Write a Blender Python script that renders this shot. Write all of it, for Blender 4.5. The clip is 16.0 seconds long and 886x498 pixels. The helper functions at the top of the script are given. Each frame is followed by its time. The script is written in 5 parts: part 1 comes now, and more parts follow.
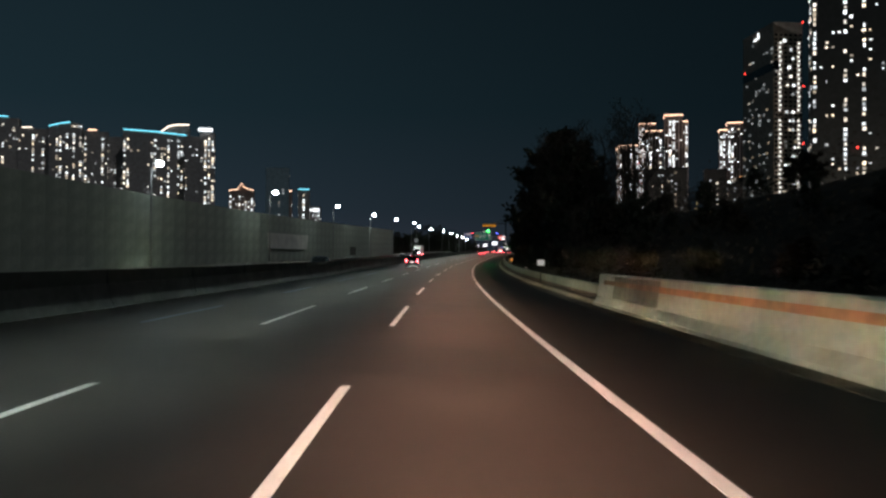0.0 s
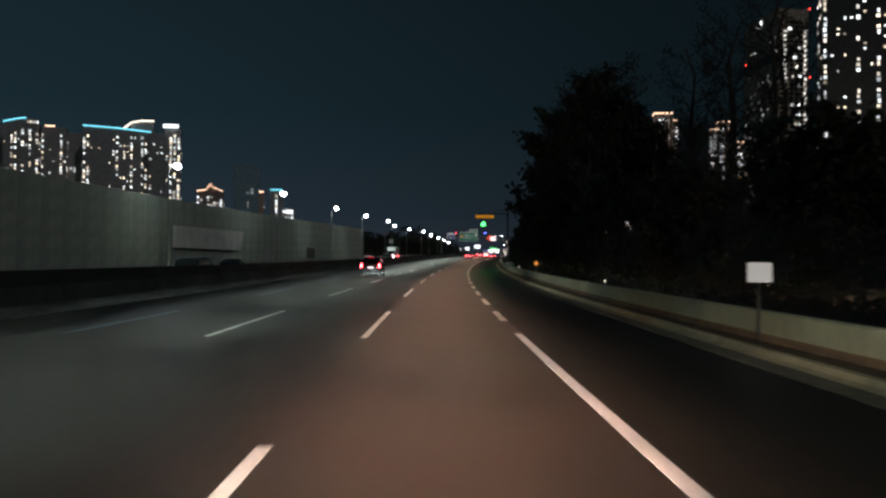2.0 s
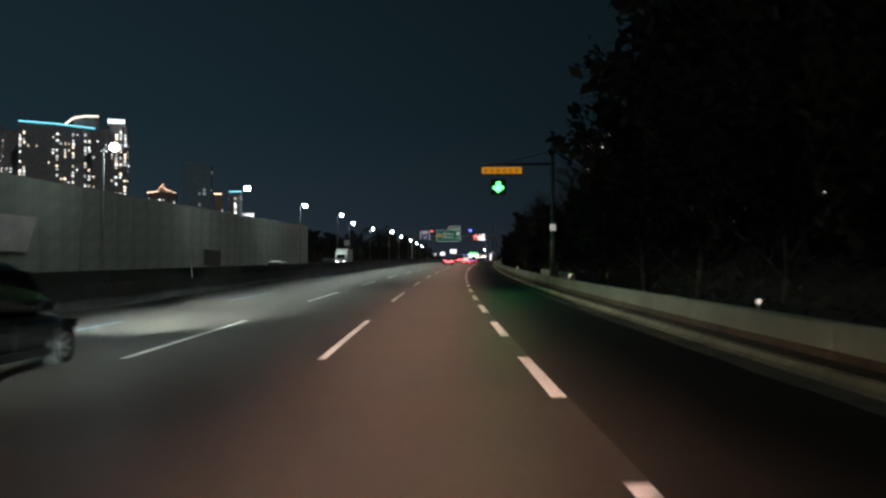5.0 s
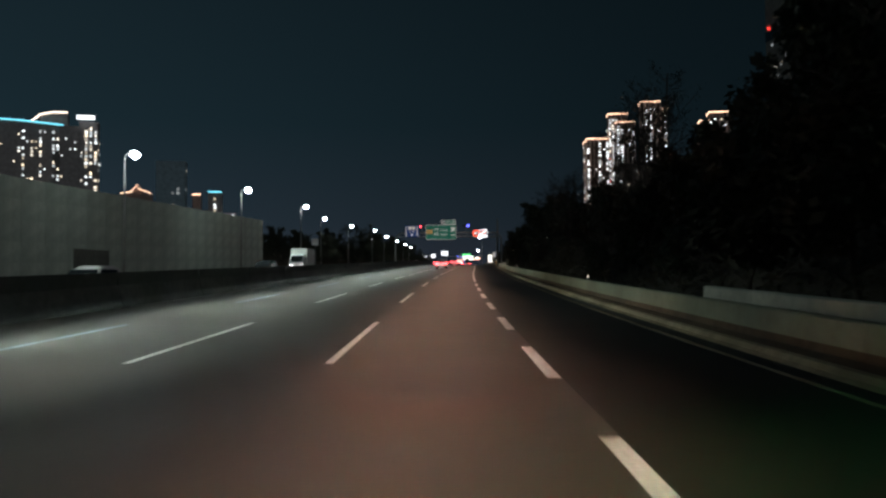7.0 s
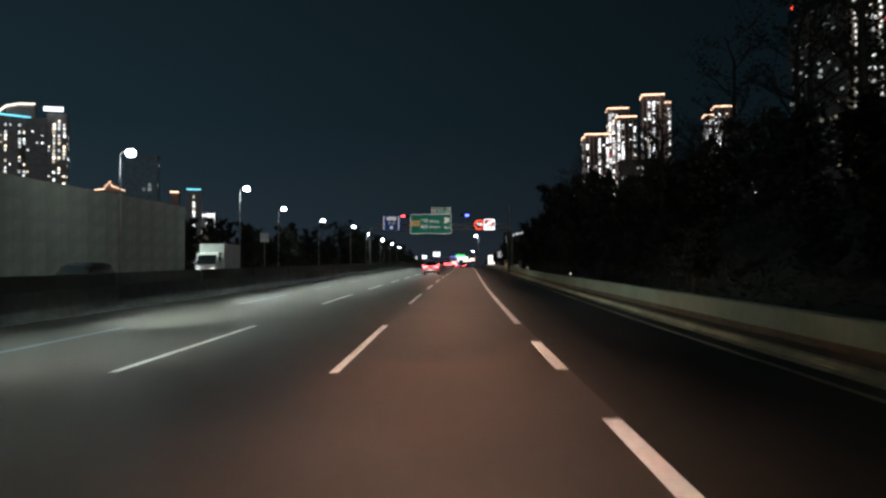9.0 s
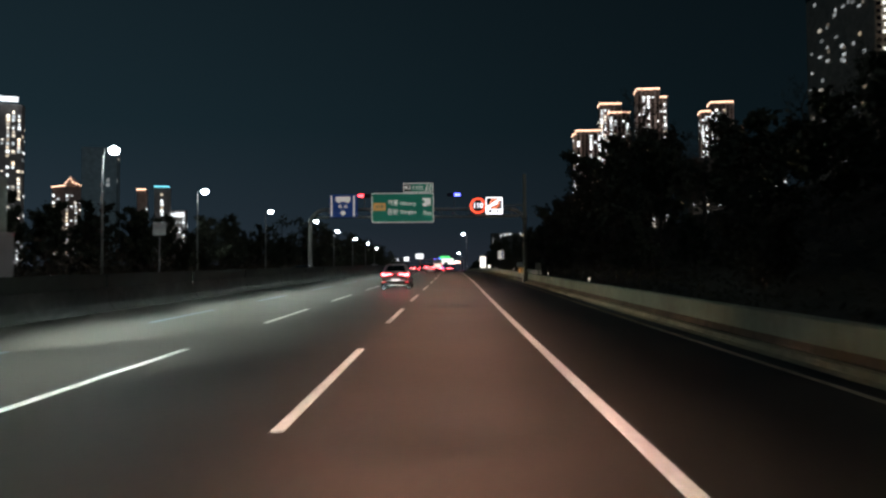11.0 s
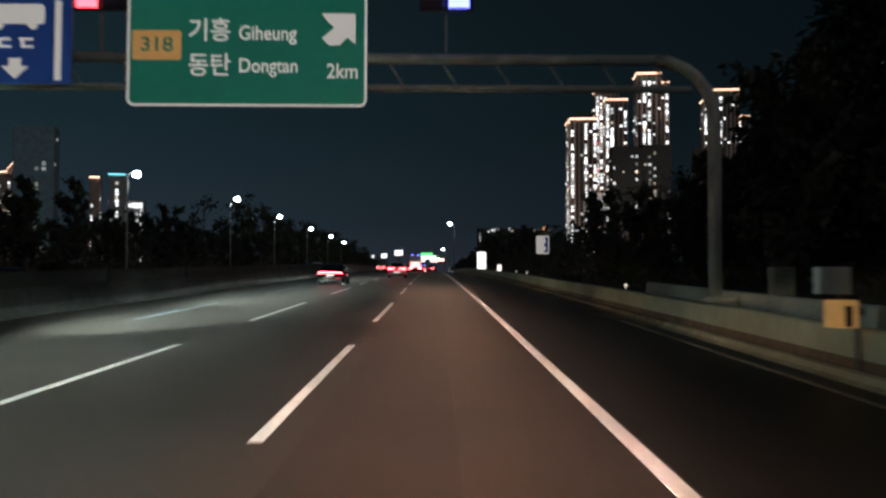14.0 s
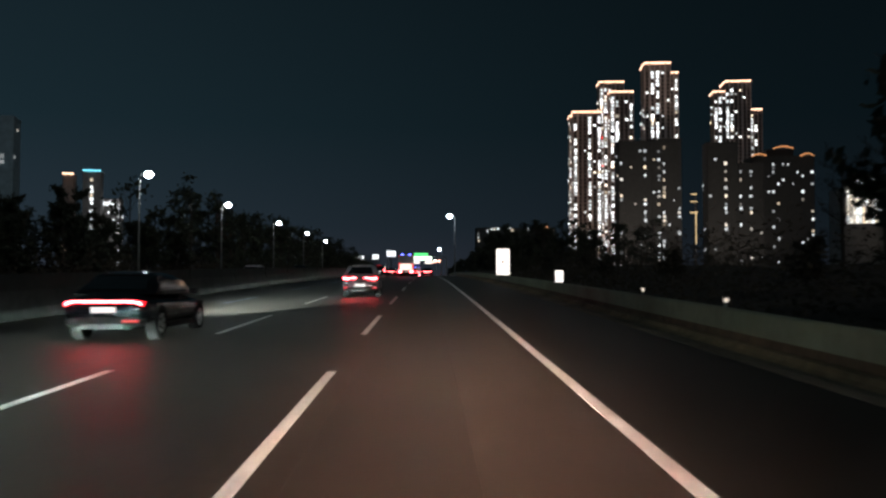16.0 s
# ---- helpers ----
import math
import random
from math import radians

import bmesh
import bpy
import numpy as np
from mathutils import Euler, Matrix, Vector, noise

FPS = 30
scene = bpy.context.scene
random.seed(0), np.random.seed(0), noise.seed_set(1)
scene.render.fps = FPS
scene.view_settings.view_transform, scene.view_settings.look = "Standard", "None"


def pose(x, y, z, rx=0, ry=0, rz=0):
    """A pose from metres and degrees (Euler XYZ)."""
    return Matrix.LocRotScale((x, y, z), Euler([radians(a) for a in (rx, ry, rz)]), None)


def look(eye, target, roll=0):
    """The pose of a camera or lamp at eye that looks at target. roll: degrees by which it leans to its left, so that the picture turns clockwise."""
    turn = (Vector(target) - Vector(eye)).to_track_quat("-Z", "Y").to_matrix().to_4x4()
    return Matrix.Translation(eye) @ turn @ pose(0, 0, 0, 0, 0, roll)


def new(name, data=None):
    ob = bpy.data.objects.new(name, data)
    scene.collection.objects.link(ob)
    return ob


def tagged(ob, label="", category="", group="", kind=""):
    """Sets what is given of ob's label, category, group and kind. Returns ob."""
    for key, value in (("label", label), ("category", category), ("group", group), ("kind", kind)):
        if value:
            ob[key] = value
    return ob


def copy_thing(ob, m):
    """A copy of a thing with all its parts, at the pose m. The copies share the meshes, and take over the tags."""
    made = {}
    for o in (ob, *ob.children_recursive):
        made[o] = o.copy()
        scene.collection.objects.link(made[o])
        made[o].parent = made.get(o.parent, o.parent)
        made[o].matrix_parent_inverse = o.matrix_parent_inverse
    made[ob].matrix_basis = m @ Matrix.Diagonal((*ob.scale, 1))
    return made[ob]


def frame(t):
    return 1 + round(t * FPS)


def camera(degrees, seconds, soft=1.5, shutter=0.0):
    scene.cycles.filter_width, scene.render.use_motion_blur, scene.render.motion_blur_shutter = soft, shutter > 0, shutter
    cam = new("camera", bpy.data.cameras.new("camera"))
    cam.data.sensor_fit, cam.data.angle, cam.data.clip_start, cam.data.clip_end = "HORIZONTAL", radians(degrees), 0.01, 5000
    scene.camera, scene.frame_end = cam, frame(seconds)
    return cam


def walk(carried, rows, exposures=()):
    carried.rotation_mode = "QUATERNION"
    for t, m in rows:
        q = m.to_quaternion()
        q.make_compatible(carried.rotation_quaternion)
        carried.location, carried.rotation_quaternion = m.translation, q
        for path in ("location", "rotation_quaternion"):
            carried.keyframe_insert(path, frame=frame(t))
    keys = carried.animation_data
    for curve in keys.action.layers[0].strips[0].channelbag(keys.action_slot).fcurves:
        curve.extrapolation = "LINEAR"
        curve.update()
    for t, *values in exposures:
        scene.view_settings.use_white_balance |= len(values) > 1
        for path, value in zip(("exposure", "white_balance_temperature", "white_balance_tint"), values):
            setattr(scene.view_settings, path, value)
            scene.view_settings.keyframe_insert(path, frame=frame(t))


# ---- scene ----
cam = camera(56.7, 16.0, soft=2.5, shutter=0.3)
PATH = [
    (0, (-0.02, 0.00, 0.00), (0.04, 49.99, 0.78), 0.40),
    (0.5, (-0.01, 10.93, -0.01), (0.37, 60.92, 0.76), 0.31),
    (1, (0.01, 21.88, -0.00), (0.63, 71.87, 0.75), 0.50),
    (1.5, (0.19, 32.86, 0.02), (1.06, 82.84, 0.86), 0.56),
    (2, (0.32, 43.90, 0.07), (1.59, 93.88, 1.12), 0.40),
    (2.5, (0.54, 54.96, 0.14), (2.11, 104.92, 1.22), 0.28),
    (3, (0.88, 65.84, 0.22), (2.71, 115.79, 1.31), 0.16),
    (3.5, (1.17, 76.62, 0.32), (3.34, 126.56, 1.43), -0.06),
    (4, (1.57, 87.30, 0.43), (4.04, 137.22, 1.67), -0.06),
    (6.5, (4.02, 138.13, 1.13), (7.31, 188.00, 2.64), -0.28),
    (7, (4.66, 148.42, 1.30), (8.11, 198.28, 2.87), -0.39),
    (7.5, (5.34, 158.74, 1.48), (8.92, 208.58, 3.12), -0.43),
    (8, (6.05, 169.06, 1.67), (9.66, 218.91, 3.18), -0.50),
    (8.5, (6.87, 179.39, 1.86), (10.82, 229.20, 3.60), -0.36),
    (9, (7.74, 189.67, 2.05), (11.67, 239.49, 3.70), -0.38),
    (11.5, (12.56, 240.08, 3.05), (17.86, 289.77, 4.86), -0.04),
    (12, (13.63, 249.75, 3.25), (19.25, 299.40, 5.05), 0.15),
    (12.5, (14.75, 259.38, 3.45), (20.43, 309.03, 5.10), -0.10),
    (13, (15.77, 269.10, 3.65), (21.65, 318.72, 5.35), 0.07),
    (13.5, (16.83, 278.88, 3.84), (22.75, 328.49, 5.58), 0.22),
    (14, (17.87, 288.55, 4.04), (23.81, 338.17, 5.67), 0.15),
    (14.5, (18.86, 298.21, 4.23), (24.84, 347.82, 5.80), 0.10),
    (15, (19.86, 307.86, 4.42), (25.82, 357.48, 6.13), -0.02),
    (15.5, (20.81, 317.49, 4.60), (26.88, 367.09, 6.29), -0.01),
    (16, (21.88, 327.12, 4.78), (28.12, 376.70, 6.49), 0.09),
]
walk(cam, [(t, look(eye, target, roll)) for t, eye, target, roll in PATH], [(0.0, 0.0), (16.0, 0.0)])

# ---- the line of the road: y, x of the marking right of the middle lane, height of the asphalt ----
LINE = [(0, 2.25, -1.74), (30, 2.23, -1.73), (60, 2.57, -1.57), (90, 3.35, -1.28), (120, 4.62, -0.89), (150, 6.39, -0.41),
        (180, 8.66, 0.12), (210, 11.35, 0.70), (240, 14.40, 1.31), (270, 17.67, 1.92), (300, 21.03, 2.52), (330, 24.29, 3.09)]
CX = np.polyfit([a[0] / 100 for a in LINE], [a[1] for a in LINE], 4)
CZ = np.polyfit([a[0] / 100 for a in LINE], [a[2] for a in LINE], 4)


def line_x(y):
    if y < 0:
        return 2.25
    if y > 330:
        return 24.29 + 0.1055 * (y - 330)
    return float(np.polyval(CX, y / 100))


def line_z(y):
    """Asphalt height: a long rise, a crest near 540 m, then down to the valley."""
    if y < 0:
        return -1.74
    if y <= 330:
        return float(np.polyval(CZ, y / 100))
    a = min(y, 700.0)
    z = 3.09 + 0.0186 * (a - 330) - (0.5e-4 * (a - 345) ** 2 if a > 345 else 0)
    if y > 700:
        b = min(y, 1000.0) - 700
        z += -0.0169 * b + 0.5 * 0.0169 / 300 * b * b
    return z


def turn_at(y):
    """Degrees by which the road heads to the right of +y."""
    return math.degrees(math.atan2(line_x(y + 2) - line_x(y - 2), 4.0))


def spot(u, y, z=0.0):
    """The place u metres right of the marking, at y, z above the asphalt."""
    a = radians(turn_at(y))
    return Vector((line_x(y) + u * math.cos(a), y - u * math.sin(a), line_z(y) + z))


def stand(u, y, z=0.0, rz=0.0):
    p = spot(u, y, z)
    return pose(p.x, p.y, p.z, 0, 0, rz - turn_at(y))


# ---- night sky ----
world = bpy.data.worlds.new("night")
scene.world = world
world.use_nodes = True
wn = world.node_tree
wn.nodes.clear()
w_out = wn.nodes.new("ShaderNodeOutputWorld")
w_bg = wn.nodes.new("ShaderNodeBackground")
w_ramp = wn.nodes.new("ShaderNodeValToRGB")
w_sep = wn.nodes.new("ShaderNodeSeparateXYZ")
w_geo = wn.nodes.new("ShaderNodeTexCoord")
wn.links.new(w_geo.outputs["Generated"], w_sep.inputs[0])
wn.links.new(w_sep.outputs["Z"], w_ramp.inputs[0])
wn.links.new(w_ramp.outputs[0], w_bg.inputs[0])
wn.links.new(w_bg.outputs[0], w_out.inputs[0])
w_side = wn.nodes.new("ShaderNodeMapRange")
w_side.interpolation_type = "SMOOTHSTEP"
w_side.inputs["From Min"].default_value, w_side.inputs["From Max"].default_value = -0.75, 0.75
w_side.inputs["To Min"].default_value, w_side.inputs["To Max"].default_value = 1.75, 0.45
wn.links.new(w_sep.outputs["X"], w_side.inputs["Value"])
wn.links.new(w_side.outputs[0], w_bg.inputs[1])
el = w_ramp.color_ramp.elements
el[0].position, el[0].color = 0.0, (0.0200, 0.0240, 0.0340, 1)
el[1].position, el[1].color = 1.0, (0.0030, 0.0070, 0.0090, 1)
for at, col in ((0.06, (0.0116, 0.0186, 0.0258, 1)), (0.18, (0.0060, 0.0135, 0.0182, 1)), (0.40, (0.0041, 0.0090, 0.0120, 1))):
    e = el.new(at)
    e.color = col


# ---- lamps ----
def beam(name, where, aim, power, colour, angle, blend=1.0, radius=0.08, even="", wide=1.0):
    """A spot lamp. even: a chosen falloff that dims less with distance than real light does."""
    data = bpy.data.lights.new(name, "SPOT")
    data.energy, data.color, data.spot_size, data.spot_blend, data.shadow_soft_size = power, colour, radians(angle), blend, radius
    if even:
        data.use_nodes = True
        nt = data.node_tree
        em = next(n for n in nt.nodes if n.bl_idname == "ShaderNodeEmission")
        fall = nt.nodes.new("ShaderNodeLightFalloff")
        fall.inputs["Strength"].default_value = 1.0
        nt.links.new(fall.outputs[even], em.inputs["Strength"])
    ob = new(name, data)
    ob.matrix_world = look(where, aim) @ Matrix.Diagonal((wide, 1, 1, 1))
    return ob


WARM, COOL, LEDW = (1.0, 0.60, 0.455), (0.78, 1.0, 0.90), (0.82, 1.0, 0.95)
# Unseen fill lamps added along the camera's lane: flat, wide fans cut off horizontally.
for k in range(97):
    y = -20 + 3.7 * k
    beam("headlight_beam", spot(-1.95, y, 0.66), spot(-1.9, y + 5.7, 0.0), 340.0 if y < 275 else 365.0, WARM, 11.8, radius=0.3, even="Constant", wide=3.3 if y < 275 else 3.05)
# Added fill lamps that brighten the concrete barrier on the right.
for y in (-6, 4, 14):
    beam("headlight_beam", spot(-1.8, y - 12, 0.66), spot(4.3, y + 14, 0.52), 58.0, (1.0, 0.74, 0.50), 4.6, radius=0.3, even="Constant", wide=3.6)
# More unseen fill lamps, aimed right at the low wall and the gutter.
for k in range(24):
    y = 16 + 13 * k
    beam("headlight_beam", spot(-1.2, y, 0.70), spot(4.7, y + 19, 0.32), 7.5 if y < 250 else 16.5, (1.0, 0.80, 0.55), 4.8, radius=0.3, even="Constant", wide=4.6)
# Fill lamps added in the lanes to the left, with no cars there.
for k in range(27):
    y = -42 + 14 * k
    beam("headlight_beam", spot(-7.4, y, 0.66), spot(-7.6, y + 8.4, 0.0), 290.0 if y < 280 else 190.0, LEDW, 9.0, radius=0.3, even="Constant", wide=4.2)
# Fixed lamps without cars stand in for white beams in the bus lane.
for k in range(17):
    y = 124 + 12 * k
    beam("headlight_beam", spot(-10.6, y, 0.66), spot(-10.2, y + 5.6, 0.0), 900.0 if y < 200 else 1600.0 if y < 277 or y > 296 else 700.0, LEDW, 12.0, radius=0.3, even="Constant", wide=4.0)

LAMPS = [(-42.5, 9.0, 11.6), (-38.5, 53.5, 11.6), (-33.9, 98.0, 11.6), (-29.1, 142.6, 11.9), (-23.7, 185.4, 12.4), (-19.0, 227.3, 12.9), (-15.1, 267.2, 13.7), (-10.6, 305.7, 14.5),
         (-9.9, 344.5, 14.9), (-5.2, 382.8, 15.3), (0.9, 420.5, 16.1), (4.7, 456.6, 15.9), (9.3, 498.8, 15.9), (13.6, 540.0, 16.0), (17.5, 580.0, 15.8)]
for x, y, z in LAMPS[:11]:
    beam("street_light", (x + 0.5, y, z - 0.5), (x + 8.5, y - 1.0, z - 12.5), 24000.0 if y < 160 else 17000.0 if y < 240 else 9000.0 if y < 290 else 5000.0, COOL, 94, 0.5, 0.2)


# Unseen lamps added in front of the brown towers and the corner tower.
for x, y, z, power in ((196, 905, 82, 90000.0), (228, 880, 100, 110000.0), (300, 880, 100, 96000.0), (222, 500, 105, 48000.0)):
    beam("facade_floodlight", (x, y - 66, 10), (x + 22, y + 60, z), power, (1.0, 0.80, 0.68), 95, 0.8, 1.5)
# Weak sun lamp added so towers and noise wall are not black.
moon = bpy.data.lights.new("moon", "SUN")
moon.energy, moon.angle, moon.color = 0.18, radians(2.0), (0.92, 0.95, 1.0)
new("moon", moon).matrix_world = look((0, 0, 0), (-0.55, 0.85, -0.60))


# ---- materials ----
def material(name, colour, rough=0.7, metal=0.0, grain=None, amount=0.25, big=0.0, bump=0.0, bump_scale=40.0, emit=None, power=0.0, spec=None, vary=0.0):
    """Principled, with a fine grain, a broad stain and a little relief. grain: cells a metre."""
    m = bpy.data.materials.new(name)
    m.use_nodes = True
    nt = m.node_tree
    p = nt.nodes["Principled BSDF"]
    p.inputs["Roughness"].default_value, p.inputs["Metallic"].default_value = rough, metal
    p.inputs["Base Color"].default_value = (*colour, 1)
    if spec is not None:
        p.inputs["Specular IOR Level"].default_value = spec
    if emit:
        p.inputs["Emission Color"].default_value = (*emit, 1)
        p.inputs["Emission Strength"].default_value = power
    out = None
    if grain or big or bump or vary:
        co = nt.nodes.new("ShaderNodeTexCoord")
    def noise_of(scale, detail=4):
        n = nt.nodes.new("ShaderNodeTexNoise")
        n.inputs["Scale"].default_value, n.inputs["Detail"].default_value = scale, detail
        nt.links.new(co.outputs["Object"], n.inputs["Vector"])
        return n
    def factor(src, low, high):
        r = nt.nodes.new("ShaderNodeMapRange")
        r.inputs["From Min"].default_value, r.inputs["From Max"].default_value = 0.3, 0.7
        r.inputs["To Min"].default_value, r.inputs["To Max"].default_value = low, high
        nt.links.new(src, r.inputs["Value"])
        return r.outputs[0]
    factors = []
    if grain:
        factors.append(factor(noise_of(grain).outputs["Fac"], 1 - amount, 1 + amount))
    if big:
        factors.append(factor(noise_of(0.35, 5).outputs["Fac"], 1 - big, 1 + big))
    if vary:
        info = nt.nodes.new("ShaderNodeObjectInfo")
        r = nt.nodes.new("ShaderNodeMapRange")
        r.inputs["To Min"].default_value, r.inputs["To Max"].default_value = 1 - vary, 1 + vary
        nt.links.new(info.outputs["Random"], r.inputs["Value"])
        factors.append(r.outputs[0])
    if factors:
        f = factors[0]
        for g in factors[1:]:
            mul = nt.nodes.new("ShaderNodeMath")
            mul.operation = "MULTIPLY"
            nt.links.new(f, mul.inputs[0])
            nt.links.new(g, mul.inputs[1])
            f = mul.outputs[0]
        v = nt.nodes.new("ShaderNodeVectorMath")
        v.operation = "SCALE"
        v.inputs[0].default_value = colour
        nt.links.new(f, v.inputs["Scale"])
        nt.links.new(v.outputs[0], p.inputs["Base Color"])
    if bump:
        b = nt.nodes.new("ShaderNodeBump")
        b.inputs["Strength"].default_value, b.inputs["Distance"].default_value = bump, 0.02
        nt.links.new(noise_of(bump_scale).outputs["Fac"], b.inputs["Height"])
        nt.links.new(b.outputs[0], p.inputs["Normal"])
    return m


def glow(name, colour, power):
    return material(name, (0.02, 0.02, 0.02), 0.4, emit=colour, power=power)


def window_light(name, low, high, warm=0.25):
    """Lit rooms: each pane has its own brightness and warmth."""
    m = bpy.data.materials.new(name)
    m.use_nodes = True
    nt = m.node_tree
    p = nt.nodes["Principled BSDF"]
    p.inputs["Base Color"].default_value, p.inputs["Roughness"].default_value = (0.05, 0.05, 0.05, 1), 0.2
    geo = nt.nodes.new("ShaderNodeNewGeometry")
    info = nt.nodes.new("ShaderNodeObjectInfo")
    add = nt.nodes.new("ShaderNodeMath")
    add.operation = "ADD"
    nt.links.new(geo.outputs["Random Per Island"], add.inputs[0])
    nt.links.new(info.outputs["Random"], add.inputs[1])
    frac = nt.nodes.new("ShaderNodeMath")
    frac.operation = "FRACT"
    nt.links.new(add.outputs[0], frac.inputs[0])
    ramp = nt.nodes.new("ShaderNodeValToRGB")
    e = ramp.color_ramp.elements
    e[0].color, e[1].color = (1.0, 0.96, 0.88, 1), (0.88, 0.96, 1.0, 1)
    w = e.new(warm)
    w.color = (1.0, 0.80, 0.55, 1)
    w2 = e.new(warm + 0.03)
    w2.color = (0.93, 0.98, 1.0, 1)
    nt.links.new(frac.outputs[0], ramp.inputs[0])
    nt.links.new(ramp.outputs[0], p.inputs["Emission Color"])
    wn2 = nt.nodes.new("ShaderNodeTexWhiteNoise")
    wn2.noise_dimensions = "1D"
    nt.links.new(add.outputs[0], wn2.inputs["W"])
    r = nt.nodes.new("ShaderNodeMapRange")
    r.inputs["To Min"].default_value, r.inputs["To Max"].default_value = low, high
    nt.links.new(wn2.outputs["Value"], r.inputs["Value"])
    nt.links.new(r.outputs[0], p.inputs["Emission Strength"])
    return m


ASPHALT = material("asphalt", (0.045, 0.0365, 0.0295), 0.46, grain=9.0, amount=0.16, big=0.22, bump=0.08, bump_scale=60, spec=0.5)
# Shoulder darker than the lanes: its lack of headlights is put into the colour.
SHOULDER = material("shoulder_asphalt", (0.0260, 0.0212, 0.0162), 0.54, grain=8.0, amount=0.2, big=0.25, bump=0.08, bump_scale=50, spec=0.42)
NEWTAR = material("fresh_asphalt", (0.026, 0.0205, 0.0155), 0.46, grain=10.0, amount=0.2, big=0.2, bump=0.08, bump_scale=60, spec=0.5)
MIDTAR = material("older_brown_asphalt", (0.036, 0.028, 0.021), 0.46, grain=9.0, amount=0.18, big=0.24, bump=0.08, bump_scale=60, spec=0.5)
# Darker again past 284 m, to dim the shoulder there by its colour.
FARSHOULDER = material("far_shoulder_asphalt", (0.0115, 0.0095, 0.0065), 0.55, grain=8.0, amount=0.2, big=0.25, bump=0.08, bump_scale=50, spec=0.42)
PAINT = material("road_paint", (0.90, 0.88, 0.86), 0.6, grain=16.0, amount=0.14, big=0.10, bump=0.2, bump_scale=70)
BLUEPAINT = material("blue_road_paint", (0.24, 0.31, 0.40), 0.6, grain=16.0, amount=0.14, big=0.12)
CONCRETE = material("concrete", (0.47, 0.45, 0.38), 0.85, grain=5.0, amount=0.14, big=0.28, bump=0.35, bump_scale=30)
WALLCONC = material("weathered_concrete", (0.30, 0.29, 0.21), 0.85, grain=4.0, amount=0.10, big=0.22, bump=0.3, bump_scale=25)
GUTTER = material("gutter_concrete", (0.40, 0.31, 0.20), 0.9, grain=4.0, amount=0.2, big=0.35, bump=0.4, bump_scale=25)
DARKCONC = material("dark_concrete", (0.055, 0.060, 0.055), 0.9, grain=3.0, amount=0.25, big=0.35, bump=0.3, bump_scale=20)
STRIPE = material("faded_orange_paint", (0.46, 0.20, 0.09), 0.75, grain=3.0, amount=0.25, big=0.35)
GALV = material("galvanised_steel", (0.36, 0.39, 0.35), 0.55, 0.35, grain=7.0, amount=0.12, big=0.25)
POLE = material("painted_steel_pole", (0.30, 0.31, 0.29), 0.55, 0.2, grain=4.0, amount=0.12, big=0.2)
CONPOLE = material("concrete_pole", (0.24, 0.23, 0.18), 0.85, grain=6.0, amount=0.15, big=0.2, bump=0.2)
DARKSTEEL = material("dark_steel", (0.06, 0.06, 0.06), 0.5, 0.6, grain=8.0, amount=0.2)
WALLPANEL = material("noise_wall_panel", (0.38, 0.43, 0.36), 0.8, grain=2.0, amount=0.06, big=0.22, bump=0.1, bump_scale=12, vary=0.03)
WALLPOST = material("noise_wall_post", (0.38, 0.43, 0.36), 0.8, grain=3.0, amount=0.08, big=0.22)
PALEBOARD = material("pale_board", (0.80, 0.79, 0.73), 0.7, grain=2.0, amount=0.1, big=0.2)
SOIL = material("verge_soil", (0.045, 0.038, 0.028), 0.95, grain=3.0, amount=0.35, big=0.4, bump=0.6, bump_scale=10)
BARK = material("bark", (0.060, 0.048, 0.038), 0.9, grain=12.0, amount=0.3, bump=0.5, bump_scale=20)
LEAF = material("dark_leaves", (0.026, 0.032, 0.016), 0.7, grain=1.5, amount=0.3, vary=0.25)
DRYLEAF = material("dry_leaves", (0.040, 0.032, 0.018), 0.8, grain=1.5, amount=0.3, vary=0.25)


